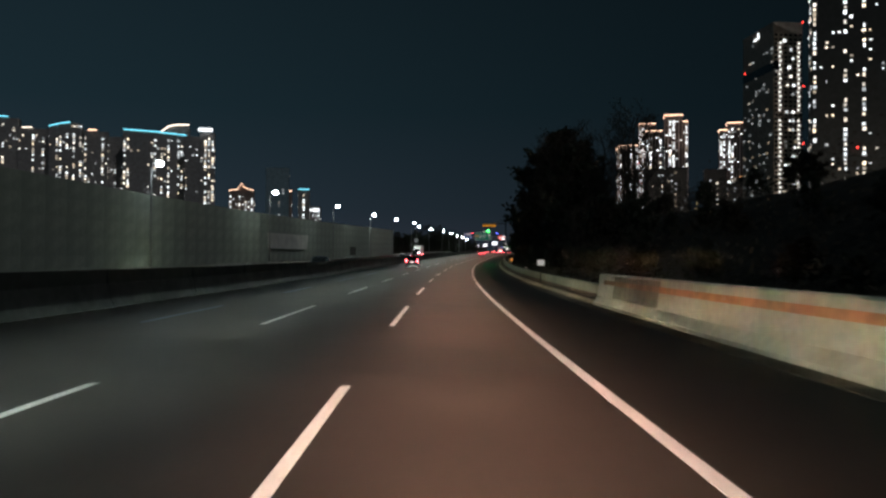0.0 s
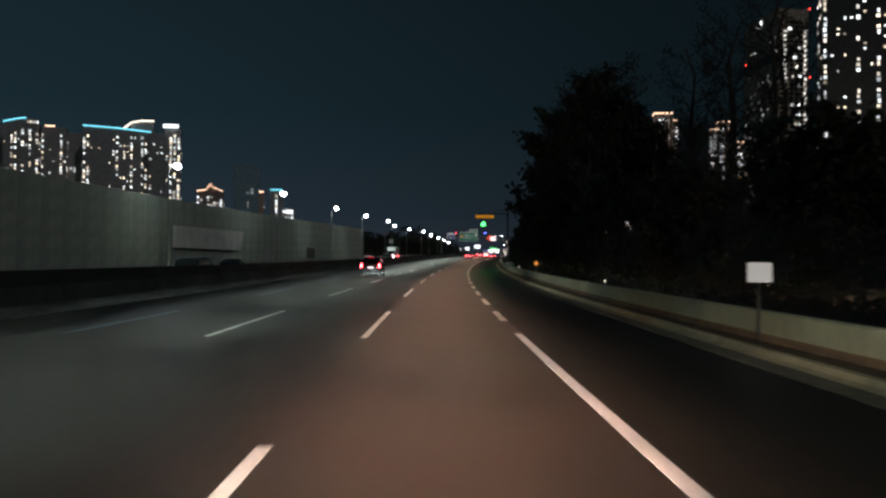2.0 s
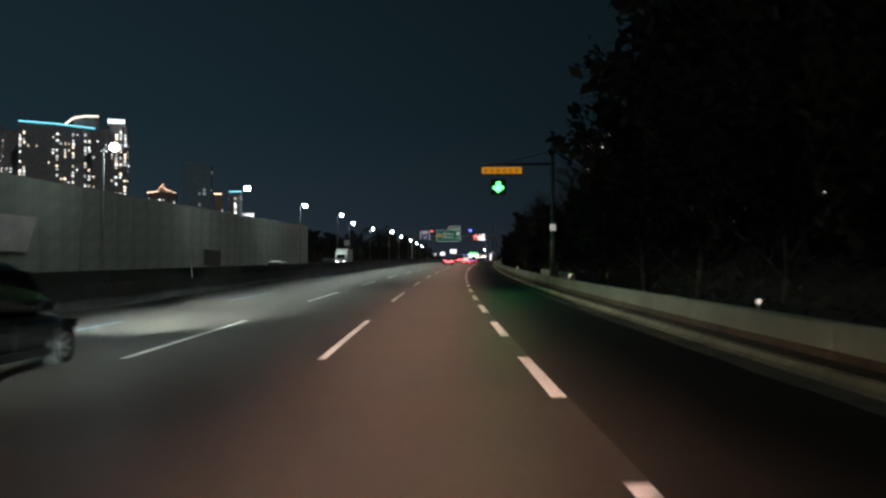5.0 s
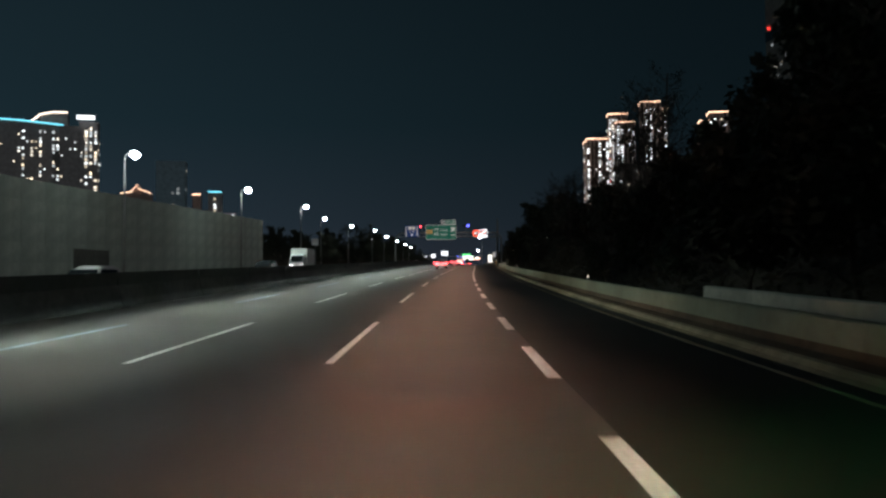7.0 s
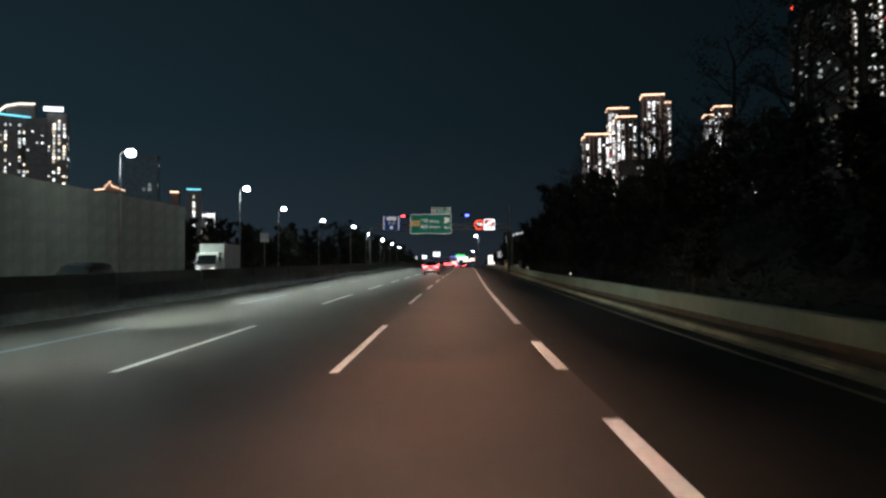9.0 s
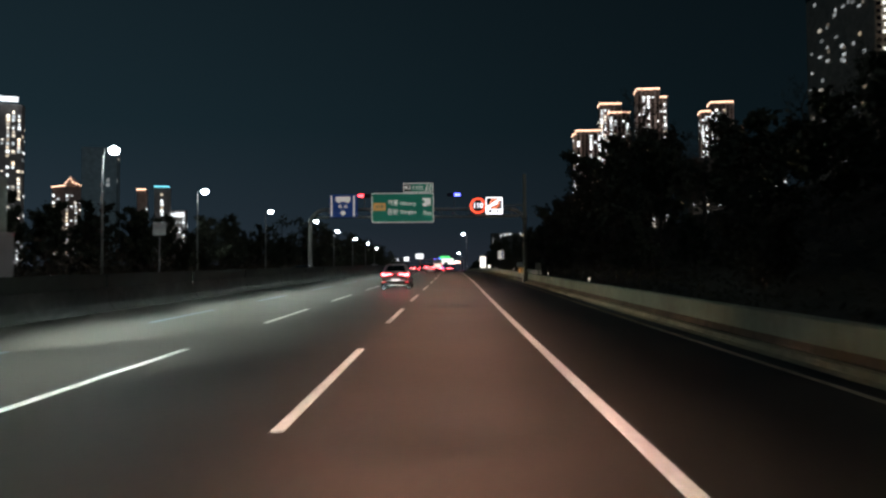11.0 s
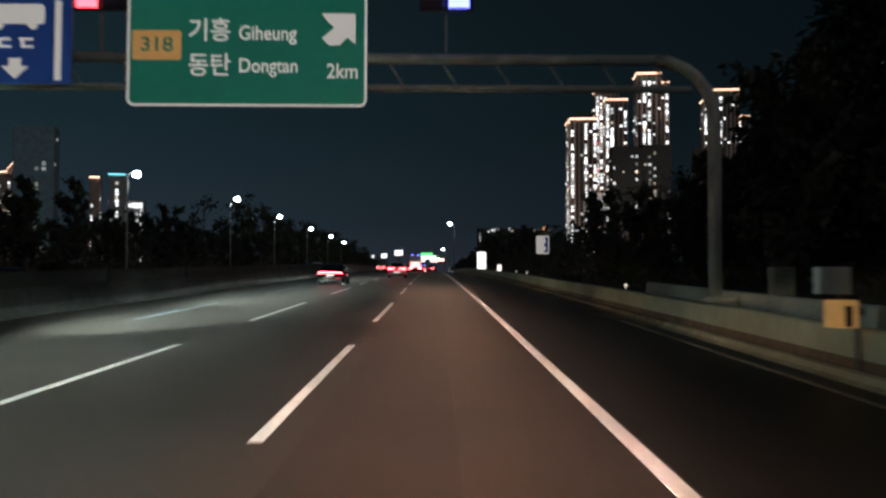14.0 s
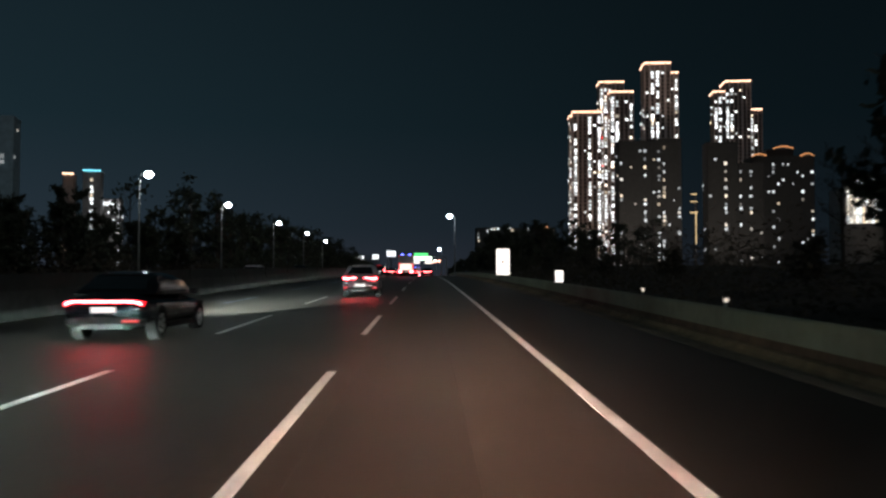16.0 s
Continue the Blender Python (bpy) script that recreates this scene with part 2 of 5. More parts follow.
# ---- building meshes ----
class Mesh:
    def __init__(self):
        self.v, self.f = [], []

    def add(self, verts, faces):
        n = len(self.v)
        self.v += [tuple(p) for p in verts]
        self.f += [tuple(i + n for i in q) for q in faces]
        return self

    def box(self, c, s, rz=0.0, ch=0.0):
        """A box round c with sides s, turned rz degrees; ch: chamfer of its upright edges."""
        x, y, z = s[0] / 2, s[1] / 2, s[2] / 2
        ring = [(-x + ch, -y), (x - ch, -y), (x, -y + ch), (x, y - ch), (x - ch, y), (-x + ch, y), (-x, y - ch), (-x, -y + ch)] if ch else [(-x, -y), (x, -y), (x, y), (-x, y)]
        ca, sa = math.cos(radians(rz)), math.sin(radians(rz))
        ring = [(a * ca - b * sa, a * sa + b * ca) for a, b in ring]
        n = len(ring)
        vs = [(c[0] + a, c[1] + b, c[2] - z) for a, b in ring] + [(c[0] + a, c[1] + b, c[2] + z) for a, b in ring]
        fs = [tuple(range(n))[::-1], tuple(range(n, 2 * n))] + [(i, (i + 1) % n, n + (i + 1) % n, n + i) for i in range(n)]
        return self.add(vs, fs)

    def tube(self, pts, radii, seg=8, caps=True):
        pts = [Vector(p) for p in pts]
        if not isinstance(radii, (list, tuple)):
            radii = [radii] * len(pts)
        vs, fs = [], []
        side = None
        for i, p in enumerate(pts):
            d = (pts[min(i + 1, len(pts) - 1)] - pts[max(i - 1, 0)]).normalized()
            if side is None:
                side = d.orthogonal().normalized()
            side = (side - d * side.dot(d)).normalized()
            other = d.cross(side)
            for k in range(seg):
                a = 2 * math.pi * k / seg
                vs.append(p + (side * math.cos(a) + other * math.sin(a)) * radii[i])
        for i in range(len(pts) - 1):
            for k in range(seg):
                fs.append((i * seg + k, i * seg + (k + 1) % seg, (i + 1) * seg + (k + 1) % seg, (i + 1) * seg + k))
        if caps:
            fs += [tuple(range(seg))[::-1], tuple(range((len(pts) - 1) * seg, len(pts) * seg))]
        return self.add(vs, fs)

    def disc(self, c, r, depth, seg=24, axis="y"):
        """A short cylinder round c; axis: the way it faces."""
        a = Vector((0, depth / 2, 0)) if axis == "y" else Vector((0, 0, depth / 2)) if axis == "z" else Vector((depth / 2, 0, 0))
        return self.tube([Vector(c) - a, Vector(c) + a], r, seg)

    def extrude(self, outline, y0, y1):
        """An outline of (x, z) drawn out from y0 to y1."""
        n = len(outline)
        vs = [(x, y0, z) for x, z in outline] + [(x, y1, z) for x, z in outline]
        return self.add(vs, [tuple(range(n)), tuple(range(n, 2 * n))[::-1]] + [(i, n + i, n + (i + 1) % n, (i + 1) % n) for i in range(n)])

    def loft(self, rings, closed=True, caps=True):
        n = len(rings[0])
        vs = [p for r in rings for p in r]
        fs = []
        for i in range(len(rings) - 1):
            for k in range(n if closed else n - 1):
                fs.append((i * n + k, i * n + (k + 1) % n, (i + 1) * n + (k + 1) % n, (i + 1) * n + k))
        if caps and closed:
            fs += [tuple(range(n))[::-1], tuple(range((len(rings) - 1) * n, len(rings) * n))]
        return self.add(vs, fs)

    def ball(self, c, r, seg=10, rows=6, squash=1.0):
        rings = []
        for i in range(1, rows):
            a = math.pi * i / rows
            rings.append([(c[0] + r * math.sin(a) * math.cos(2 * math.pi * k / seg), c[1] + r * math.sin(a) * math.sin(2 * math.pi * k / seg), c[2] + squash * r * math.cos(a)) for k in range(seg)])
        return self.loft(rings)

    def data(self, name, mat, smooth=False):
        me = bpy.data.meshes.new(name)
        me.from_pydata(self.v, [], self.f)
        bm = bmesh.new()
        bm.from_mesh(me)
        bmesh.ops.recalc_face_normals(bm, faces=bm.faces)
        bm.to_mesh(me)
        bm.free()
        me.materials.append(mat)
        if smooth:
            me.shade_smooth()
        return me


def part(name, mesh, mat, parent, label="", smooth=False, at=None):
    """Links a mesh as one object under a thing or part."""
    ob = new(name, mesh.data(name, mat, smooth) if isinstance(mesh, Mesh) else mesh)
    ob.parent = parent
    if at is not None:
        ob.matrix_basis = at
    return tagged(ob, label)


def thing(name, m, label, category, group="", kind=""):
    ob = new(name)
    ob.empty_display_size = 0.3
    ob.matrix_basis = m
    return tagged(ob, label, category, group, kind)


def solid(name, mesh, mat, label, category, group="", kind="", smooth=False):
    return tagged(new(name, mesh.data(name, mat, smooth)), label, category, group, kind)


def lettering(name, words, size, mat, parent, at, label="", align="LEFT", wide=1.0):
    """Raised letters that face -y."""
    cu = bpy.data.curves.new(name, "FONT")
    cu.body, cu.size, cu.extrude, cu.align_x, cu.align_y = words, size, 0.004, align, "CENTER"
    cu.offset = size * 0.012
    tmp = bpy.data.objects.new(name, cu)
    me = bpy.data.meshes.new_from_object(tmp)
    bpy.data.objects.remove(tmp)
    me.materials.clear()
    me.materials.append(mat)
    for v in me.vertices:
        v.co = Vector((v.co.x * wide, -v.co.z, v.co.y))
    ob = new(name, me)
    ob.parent = parent
    ob.matrix_basis = at
    return tagged(ob, label)


def sweep(profile, y0, y1, step=6.0, closed=True):
    """A profile of (u, z) drawn along the road."""
    n = max(1, math.ceil((y1 - y0) / step))
    rings = []
    for i in range(n + 1):
        y = y0 + (y1 - y0) * i / n
        rings.append([spot(u, y, z) for u, z in (profile(y) if callable(profile) else profile)])
    return Mesh().loft(rings, closed=closed, caps=closed)


# ---- ground ----
def hill(y):
    """Height of the wooded bank on the right."""
    pts = [(-200, 6.0), (20, 6.5), (60, 6.5), (120, 5.5), (170, 4.5), (260, 6.5), (315, 5.0), (345, 1.8), (420, 1.6), (600, 3.0), (900, 6.0)]
    return float(np.interp(y, [p[0] for p in pts], [p[1] for p in pts]))


def ground_z(u, y):
    if u > 6.5:
        t = min(1.0, (u - 6.5) / 13.0)
        rise = hill(y) * t * t * (3 - 2 * t)
        far = max(0.0, min(1.0, (u - 30) / 120))
        bumps = 0.5 * noise.noise((u * 0.09, y * 0.07, 0.0)) * t
        return -0.12 + rise * (1 - 0.6 * far) + bumps
    if u < -41:
        t = min(1.0, (-41 - u) / 15.0)
        return -0.12 + 1.5 * t + 0.4 * noise.noise((u * 0.08, y * 0.06, 3.0)) * t
    return -0.12


us = [-2500, -1500, -900, -500, -300, -180, -110, -75, -58, -48, -41, -34, -24, -14, -4, 3, 6.5, 8, 9.5, 11, 12.5, 14, 16, 18, 20, 23, 27, 32, 40, 55, 80, 120, 180, 300, 500, 900, 1500, 2500]
yy = [-300, -150, -80] + list(range(-40, 460, 8)) + list(range(460, 900, 40)) + [950, 1050, 1200, 1500, 2000, 2800, 3800]
grid = Mesh()
vs = []
for y in yy:
    a = radians(turn_at(y))
    for u in us:
        vs.append((line_x(y) + u * math.cos(a), y - (u * math.sin(a) if abs(u) < 200 else u * math.sin(a) * 200 / abs(u)), line_z(y) + ground_z(u, y)))
nu = len(us)
grid.add(vs, [(i * nu + k, i * nu + k + 1, (i + 1) * nu + k + 1, (i + 1) * nu + k) for i in range(len(yy) - 1) for k in range(nu - 1)])
solid("ground", grid, SOIL, "dark soil and dry grass verge rising into a wooded bank", "ground", kind="structure", smooth=True)

# ---- road, carriageways and markings ----
END = 1000.0
road = thing("road", pose(0, 0, 0), "dark worn asphalt motorway carriageway with white lane markings", "road", kind="structure")
for u0, u1, y0, y1, mat, words in ((-14.2, 0.12, -60, 284, ASPHALT, "worn asphalt lanes"), (-1.66, 0.12, 284.002, END, MIDTAR, "older brown asphalt"), (-3.2, -1.662, 284.002, END, NEWTAR, "resurfaced dark asphalt strip"), (-14.2, -3.202, 284.002, END, MIDTAR, "older brown asphalt")):
    part("carriageway", sweep([(u0, 0.0), (u1, 0.0), (u1, -0.3), (u0, -0.3)], y0, y1), mat, road, words)
for y0, y1, mat in ((-60, 284, SHOULDER), (284.002, END, FARSHOULDER)):
    part("hard_shoulder", sweep([(0.122, 0.0), (3.42, 0.0), (3.42, -0.3), (0.122, -0.3)], y0, y1), mat, road, "hard shoulder asphalt, darkened in colour for missing headlights")
opposite = thing("opposite_road", pose(0, 0, 0), "asphalt carriageway for the oncoming traffic", "road", kind="structure")
part("carriageway", sweep([(-31.0, 0.0), (-14.85, 0.0), (-14.85, -0.3), (-31.0, -0.3)], -60, END), ASPHALT, opposite)


def stripe(u, y0, y1, width, mat, name="lane_dash", lift=0.004):
    n = max(1, math.ceil((y1 - y0) / 6.0))
    m = Mesh()
    rings = []
    for y in [y0] + [y0 + 0.25 + (y1 - y0 - 0.5) * i / n for i in range(n + 1)] + [y1]:
        top = lift if y0 < y < y1 else 0.0013
        rings.append([spot(u - width / 2, y, 0.001), spot(u + width / 2, y, 0.001), spot(u + width / 2 - 0.004, y, top), spot(u - width / 2 + 0.004, y, top)])
    m.loft(rings)
    return part(name, m, mat, road)


DASH = [(2.3 + 20 * k, 11.6 + 20 * k) for k in range(-3, 12)] + [(238.5, 246.5), (253.3, 260.6), (266.4, 273.5), (280.6, 289.9), (296.2, 305.1), (311.5, 321.6),
        (330.3, 340.0), (346.6, 353.6), (361.0, 368.5)] + [(378 + 20 * k, 387 + 20 * k) for k in range(8)]
for y0, y1 in DASH:
    stripe(-3.6 + 0.03 * max(0.0, min(1.0, (70 - y0) / 30)), y0, y1, 0.15, PAINT)
    stripe(-7.15, y0 + 0.2, y1 + 0.1, 0.15, PAINT)
    stripe(-10.6, y0 + 0.6, y1 - 0.3, 0.17, BLUEPAINT)
stripe(0.0, -60, 63.7, 0.18, PAINT, "edge_line")
for k in range(17):
    stripe(0.0, 67.7 + 8.43 * k, 72.1 + 8.43 * k, 0.21, PAINT, "thick_dash")
stripe(0.0, 211.8, 560, 0.18, PAINT, "edge_line")
stripe(3.49, 140, 312, 0.12, GUTTER, "shoulder_line")

# ---- right edge: gutter, kerb, guardrail, parapet ----
# Browner gutter past 310 m: warm headlight tint put into the colour.
WARMGUTTER = material("warm_gutter_concrete", (0.22, 0.15, 0.085), 0.9, grain=4.0, amount=0.3, big=0.4, bump=0.4, bump_scale=25)
APRON = material("apron_concrete", (0.15, 0.115, 0.078), 0.9, grain=4.0, amount=0.25, big=0.4, bump=0.3, bump_scale=25)
gutter = thing("gutter", pose(0, 0, 0), "stained pale concrete gutter and low kerb beside the shoulder", "kerb", kind="structure")
y = -40.0
while y < 560:
    y1 = y + 9.98
    part("apron_slab", sweep([(3.425, 0.002), (3.95, 0.002), (3.95, -0.3), (3.425, -0.3)], y, y1, 5.0), APRON if y < 140 or y > 300 else SHOULDER, gutter, "stained flush apron")
    part("gutter_slab", sweep([(3.955, 0.0), (4.0, -0.02), (4.14, 0.03), (4.19, 0.12), (4.33, 0.13), (4.33, -0.3), (3.955, -0.3)], y, y1, 5.0), GUTTER if y < 310 else WARMGUTTER, gutter)
    y += 10.0

BROWNBASE = material("brown_stained_concrete", (0.135, 0.080, 0.048), 0.9, grain=3.0, amount=0.25, big=0.35, bump=0.3, bump_scale=20)
low = thing("low_wall", pose(0, 0, 0), "low weathered concrete roadside wall with a brown-stained foot", "wall", kind="structure")


def wall_u(y):
    """The road face of the low wall, which comes nearer to the shoulder beyond 215 m."""
    t = max(0.0, min(1.0, (y - 212) / 40))
    return 4.86 - 0.40 * t * t * (3 - 2 * t)


def wall_top(y):
    w = wall_u(y)
    return [(w, 0.275), (w + 0.015, 0.70), (w + 0.045, 0.745), (w + 0.20, 0.745), (w + 0.23, 0.70), (w + 0.25, 0.275)]


def wall_foot(y):
    w = wall_u(y)
    return [(4.332, -0.1), (4.332, 0.10), (w - 0.05, 0.13), (w - 0.015, 0.275), (w + 0.27, 0.275), (w + 0.29, -0.1)]


y = 33.0
while y < 560:
    part("wall_unit", sweep(wall_top, y, y + 7.97, 4.0), WALLCONC, low)
    part("wall_foot", sweep(wall_foot, y, y + 7.985, 4.0), BROWNBASE, low, "brown-stained foot")
    y += 8.0

PATCH = material("dull_grey_patch", (0.19, 0.182, 0.145), 0.95, grain=3.0, amount=0.25, big=0.35, bump=0.4, bump_scale=20)
jersey = thing("concrete_barrier", pose(0, 0, 0), "tall stained concrete safety barrier with a faded orange stripe", "barrier", kind="structure")
jp = [(3.98, 0.0), (3.98, 0.10), (4.16, 0.36), (4.27, 1.22), (4.30, 1.27), (4.48, 1.27), (4.51, 1.22), (4.62, 0.36), (4.80, 0.10), (4.80, -0.2), (3.98, -0.2)]
y = -42.0
while y < 33:
    part("barrier_unit", sweep(jp, y, y + 7.585, 3.8), CONCRETE, jersey)
    if y < 24:
        part("orange_stripe", sweep([(4.215, 0.86), (4.24, 1.04), (4.246, 1.04), (4.221, 0.86)], y + 0.01, min(24.38, y + 7.57), 3.8), STRIPE, jersey, "faded orange painted stripe")
    y += 7.6

WORNSTRIPE = material("worn_orange_paint", (0.24, 0.155, 0.095), 0.85, grain=3.0, amount=0.3, big=0.4)
for y0, y1 in ((24.39, 26.38), (26.41, 32.9)):
    part("orange_stripe", sweep([(4.214, 0.86), (4.237, 1.04), (4.246, 1.04), (4.221, 0.86)], y0, y1, 2.2), WORNSTRIPE, jersey, "almost worn away orange stripe")
part("repair_patch", sweep([(4.159, 0.40), (4.262, 1.21), (4.270, 1.21), (4.168, 0.40)], 24.4, 30.9, 2.2), PATCH, jersey, "dull grey patch")

# Delineators on the rail.
# Glow takes the place of headlights thrown back by these reflectors.
REFLECTGLOW = glow("reflector", (1.0, 0.86, 0.72), 0.8)
AMBERGLOW = glow("amber_reflector_glow", (1.0, 0.36, 0.06), 0.75)
del_body = Mesh().box((0, 0, 0.09), (0.05, 0.04, 0.18), ch=0.01).data("bracket", GALV)
del_lens = Mesh().disc((0, -0.025, 0.17), 0.055, 0.02, 12).data("lens", REFLECTGLOW)
for y in (78.2, 124.5, 150, 187.5, 236.5, 268, 284.6, 316, 345, 352, 392):
    d = thing("delineator", stand(wall_u(y) + 0.12, y, 0.74), "small round reflector on a bracket on top of the low wall", "reflector", "delineators along the low wall")
    part("bracket", del_body, None, d)
    part("lens", del_lens, None, d)
marker = thing("marker_post", stand(wall_u(106) + 0.12, 106, 0.74), "round amber reflector on a short steel post on the low wall", "reflector")
part("post", Mesh().tube([(0, 0, 0), (0, 0, 0.62)], 0.022, 8), GALV, marker)
part("clamp", Mesh().box((0, 0, 0.05), (0.10, 0.09, 0.10), ch=0.012), GALV, marker)
part("rim", Mesh().disc((0, -0.03, 0.68), 0.175, 0.03, 20), GALV, marker)
part("lens", Mesh().disc((0, -0.055, 0.68), 0.15, 0.03, 20), AMBERGLOW, marker, "amber reflecting lens with reflected light as glow")

# ---- median ----
median = thing("median_barrier", pose(0, 0, 0), "dark concrete median barrier with an anti-glare screen", "barrier", kind="structure")
SCREEN = material("anti_glare_screen", (0.022, 0.030, 0.026), 0.75, grain=3.0, amount=0.3, big=0.3)
y = -60.0
while y < 620:
    part("barrier_unit", sweep([(-14.18, 0.0), (-14.22, 0.08), (-14.36, 0.30), (-14.42, 0.85), (-14.62, 0.85), (-14.68, 0.30), (-14.82, 0.08), (-14.84, -0.1), (-14.18, -0.1)], y, y + 9.97, 5.0), DARKCONC, median)
    part("screen", sweep([(-14.48, 0.852), (-14.48, 1.36), (-14.56, 1.36), (-14.56, 0.852)], y + 0.05, y + 9.9, 5.0), SCREEN, median, "dark green anti-glare screen")
    y += 10.0

# ---- noise wall on the far side ----
wall = thing("noise_wall", pose(0, 0, 0), "tall beige-grey panelled noise wall beyond the opposite carriageway", "wall", kind="structure")
WX = -39.3
panel_mesh = Mesh().box((0, 1.99, 0.925), (0.17, 3.93, 1.848), ch=0.004).data("panel", WALLPANEL)
wpost_mesh = Mesh().box((0, 0, 4.65), (0.20, 0.2, 9.4), ch=0.03).data("post", WALLPOST)
y = 14.0
while y < 297:
    a, b = spot(WX, y, 0), spot(WX, y + 4, 0)
    rz = math.degrees(math.atan2(-(b.x - a.x), b.y - a.y))
    part("post", wpost_mesh, None, wall, at=pose(a.x, a.y, a.z - 0.2, 0, 0, rz))
    rows_up = 5
    for k in range(rows_up):
        part("panel", panel_mesh, None, wall, at=pose(a.x, a.y, a.z - 0.1 + 1.85 * k, 0, 0, rz))
    y += 4.0
far_rail = sweep([(-31.2, 0.38), (-31.2, 0.74), (-31.26, 0.74), (-31.26, 0.38)], -20, 560)
solid("far_guardrail", far_rail, GALV, "galvanised guardrail along the edge of the far carriageway", "guardrail", kind="structure")

# ---- street lamps ----
LAMPGLOW = glow("lamp_glow", (0.80, 0.93, 1.0), 40.0)


def street_lamp(x, y, z, side=1):
    base = line_z(y) - 0.1
    h = z - base
    t = thing("street_lamp", pose(x, y, base, 0, 0, -turn_at(y) + (0 if side > 0 else 180)), "tall grey steel street lamp, lit cold white", "street lamp", "street lamps along the motorway")
    part("pole", Mesh().tube([(-0.9, 0, -0.1), (-0.9, 0, h * 0.5), (-0.9, 0, h - 0.5)], [0.13, 0.10, 0.075], 10), POLE, t, smooth=True)
    part("base_plate", Mesh().box((-0.9, 0, 0.02), (0.45, 0.45, 0.05), ch=0.04), POLE, t)
    part("arm", Mesh().tube([(-0.9, 0, h - 0.5), (-0.82, 0, h - 0.2), (-0.6, 0, h + 0.02), (-0.1, 0, h + 0.12)], [0.07, 0.06, 0.05, 0.045], 8), POLE, t, smooth=True)
    part("lamp_head", Mesh().loft([[(-0.35, -0.10, h + 0.06), (-0.35, 0.10, h + 0.06), (-0.35, 0.10, h + 0.18), (-0.35, -0.10, h + 0.18)],
                                   [(0.0, -0.20, h + 0.04), (0.0, 0.20, h + 0.04), (0.0, 0.16, h + 0.24), (0.0, -0.16, h + 0.24)],
                                   [(0.5, -0.16, h + 0.05), (0.5, 0.16, h + 0.05), (0.5, 0.10, h + 0.14), (0.5, -0.10, h + 0.14)]]), POLE, t)
    # Ball oversized to stand in for the lamp's glare.
    part("lens", Mesh().ball((0.1, 0, h - 0.10), 0.46, 16, 10, 0.8), LAMPGLOW, t, "glowing cold white lens, oversized in place of glare", True)
    return t


for x, y, z in LAMPS:
    street_lamp(x, y, z)
for u, y, z in ((4.6, 487, 11.8), (5.0, 640, 11.0), (5.0, 790, 12.0)):
    p = spot(u, y, z)
    street_lamp(p.x - 2.0, y, p.z, -1)


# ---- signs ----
# Emission in the sheeting stands in for headlights it would throw back.
GREEN = material("green_sheeting_glow", (0.012, 0.16, 0.10), 0.5, grain=3.0, amount=0.08, emit=(0.010, 0.16, 0.105), power=0.30)
BLUE = material("blue_sheeting_glow", (0.02, 0.07, 0.30), 0.5, grain=3.0, amount=0.08, emit=(0.02, 0.075, 0.30), power=0.16)
WHITE = material("white_sheeting_glow", (0.75, 0.75, 0.73), 0.5, grain=4.0, amount=0.06, emit=(1.0, 0.93, 0.86), power=0.32)
ORANGE = material("orange_sheeting_glow", (0.62, 0.34, 0.10), 0.5, grain=4.0, amount=0.08, emit=(0.80, 0.42, 0.14), power=0.28)
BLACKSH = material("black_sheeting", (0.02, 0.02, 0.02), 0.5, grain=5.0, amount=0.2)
BRIGHT = glow("bright_sheeting_glow", (1.0, 0.93, 0.86), 1.5)
BACK = material("sign_back", (0.28, 0.29, 0.29), 0.5, 0.5, grain=4.0, amount=0.1)
LEDRED, LEDWHITE = glow("led_red", (1.0, 0.085, 0.035), 2.6), glow("led_white", (0.95, 0.94, 1.0), 2.4)
FLOFF = material("unlit_lens", (0.05, 0.03, 0.05), 0.3, grain=6.0, amount=0.1)
FLRED, FLBLUE = glow("flasher_red", (1.0, 0.06, 0.08), 7.0), glow("flasher_blue", (0.10, 0.12, 1.0), 8.0)
LEDORANGE = glow("led_orange", (1.0, 0.26, 0.12), 1.6)
LEDGREEN, LEDAMBER = glow("led_green", (0.10, 1.0, 0.20), 4.5), glow("led_amber", (1.0, 0.40, 0.02), 0.48)


def rounded(w, h, r, n=4):
    out = []
    for cx, cz, a0 in ((w / 2 - r, h / 2 - r, 0), (-w / 2 + r, h / 2 - r, 90), (-w / 2 + r, -h / 2 + r, 180), (w / 2 - r, -h / 2 + r, 270)):
        for k in range(n + 1):
            a = radians(a0 + 90 * k / n)
            out.append((cx + r * math.cos(a), cz + r * math.sin(a)))
    return out


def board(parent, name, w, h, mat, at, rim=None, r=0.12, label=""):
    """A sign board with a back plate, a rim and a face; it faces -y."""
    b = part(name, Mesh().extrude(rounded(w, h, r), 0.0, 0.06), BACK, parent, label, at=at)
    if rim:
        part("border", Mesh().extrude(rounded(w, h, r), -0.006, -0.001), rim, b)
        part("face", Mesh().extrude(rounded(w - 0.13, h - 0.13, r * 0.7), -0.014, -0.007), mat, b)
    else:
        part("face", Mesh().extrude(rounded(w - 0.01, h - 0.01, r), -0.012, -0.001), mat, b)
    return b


def bars(parent, x, z, w, h, n, mat, y=-0.018):
    """Writing too small to read."""
    for k in range(n):
        cw = w / n
        part("glyph_bar", Mesh().box((x + cw * (k + 0.5), y, z + h * 0.18), (cw * 0.62, 0.008, h * 0.16)).box((x + cw * (k + 0.35), y, z - h * 0.05), (cw * 0.16, 0.008, h * 0.55)).box((x + cw * (k + 0.6), y, z - h * 0.25), (cw * 0.5, 0.008, h * 0.14)), mat, parent)


# Gantry with the direction signs.
GY, GA = 309.4, -turn_at(309)
gl, gr = Vector((6.5, 310.6, 0)), Vector((27.2, 308.4, 0))
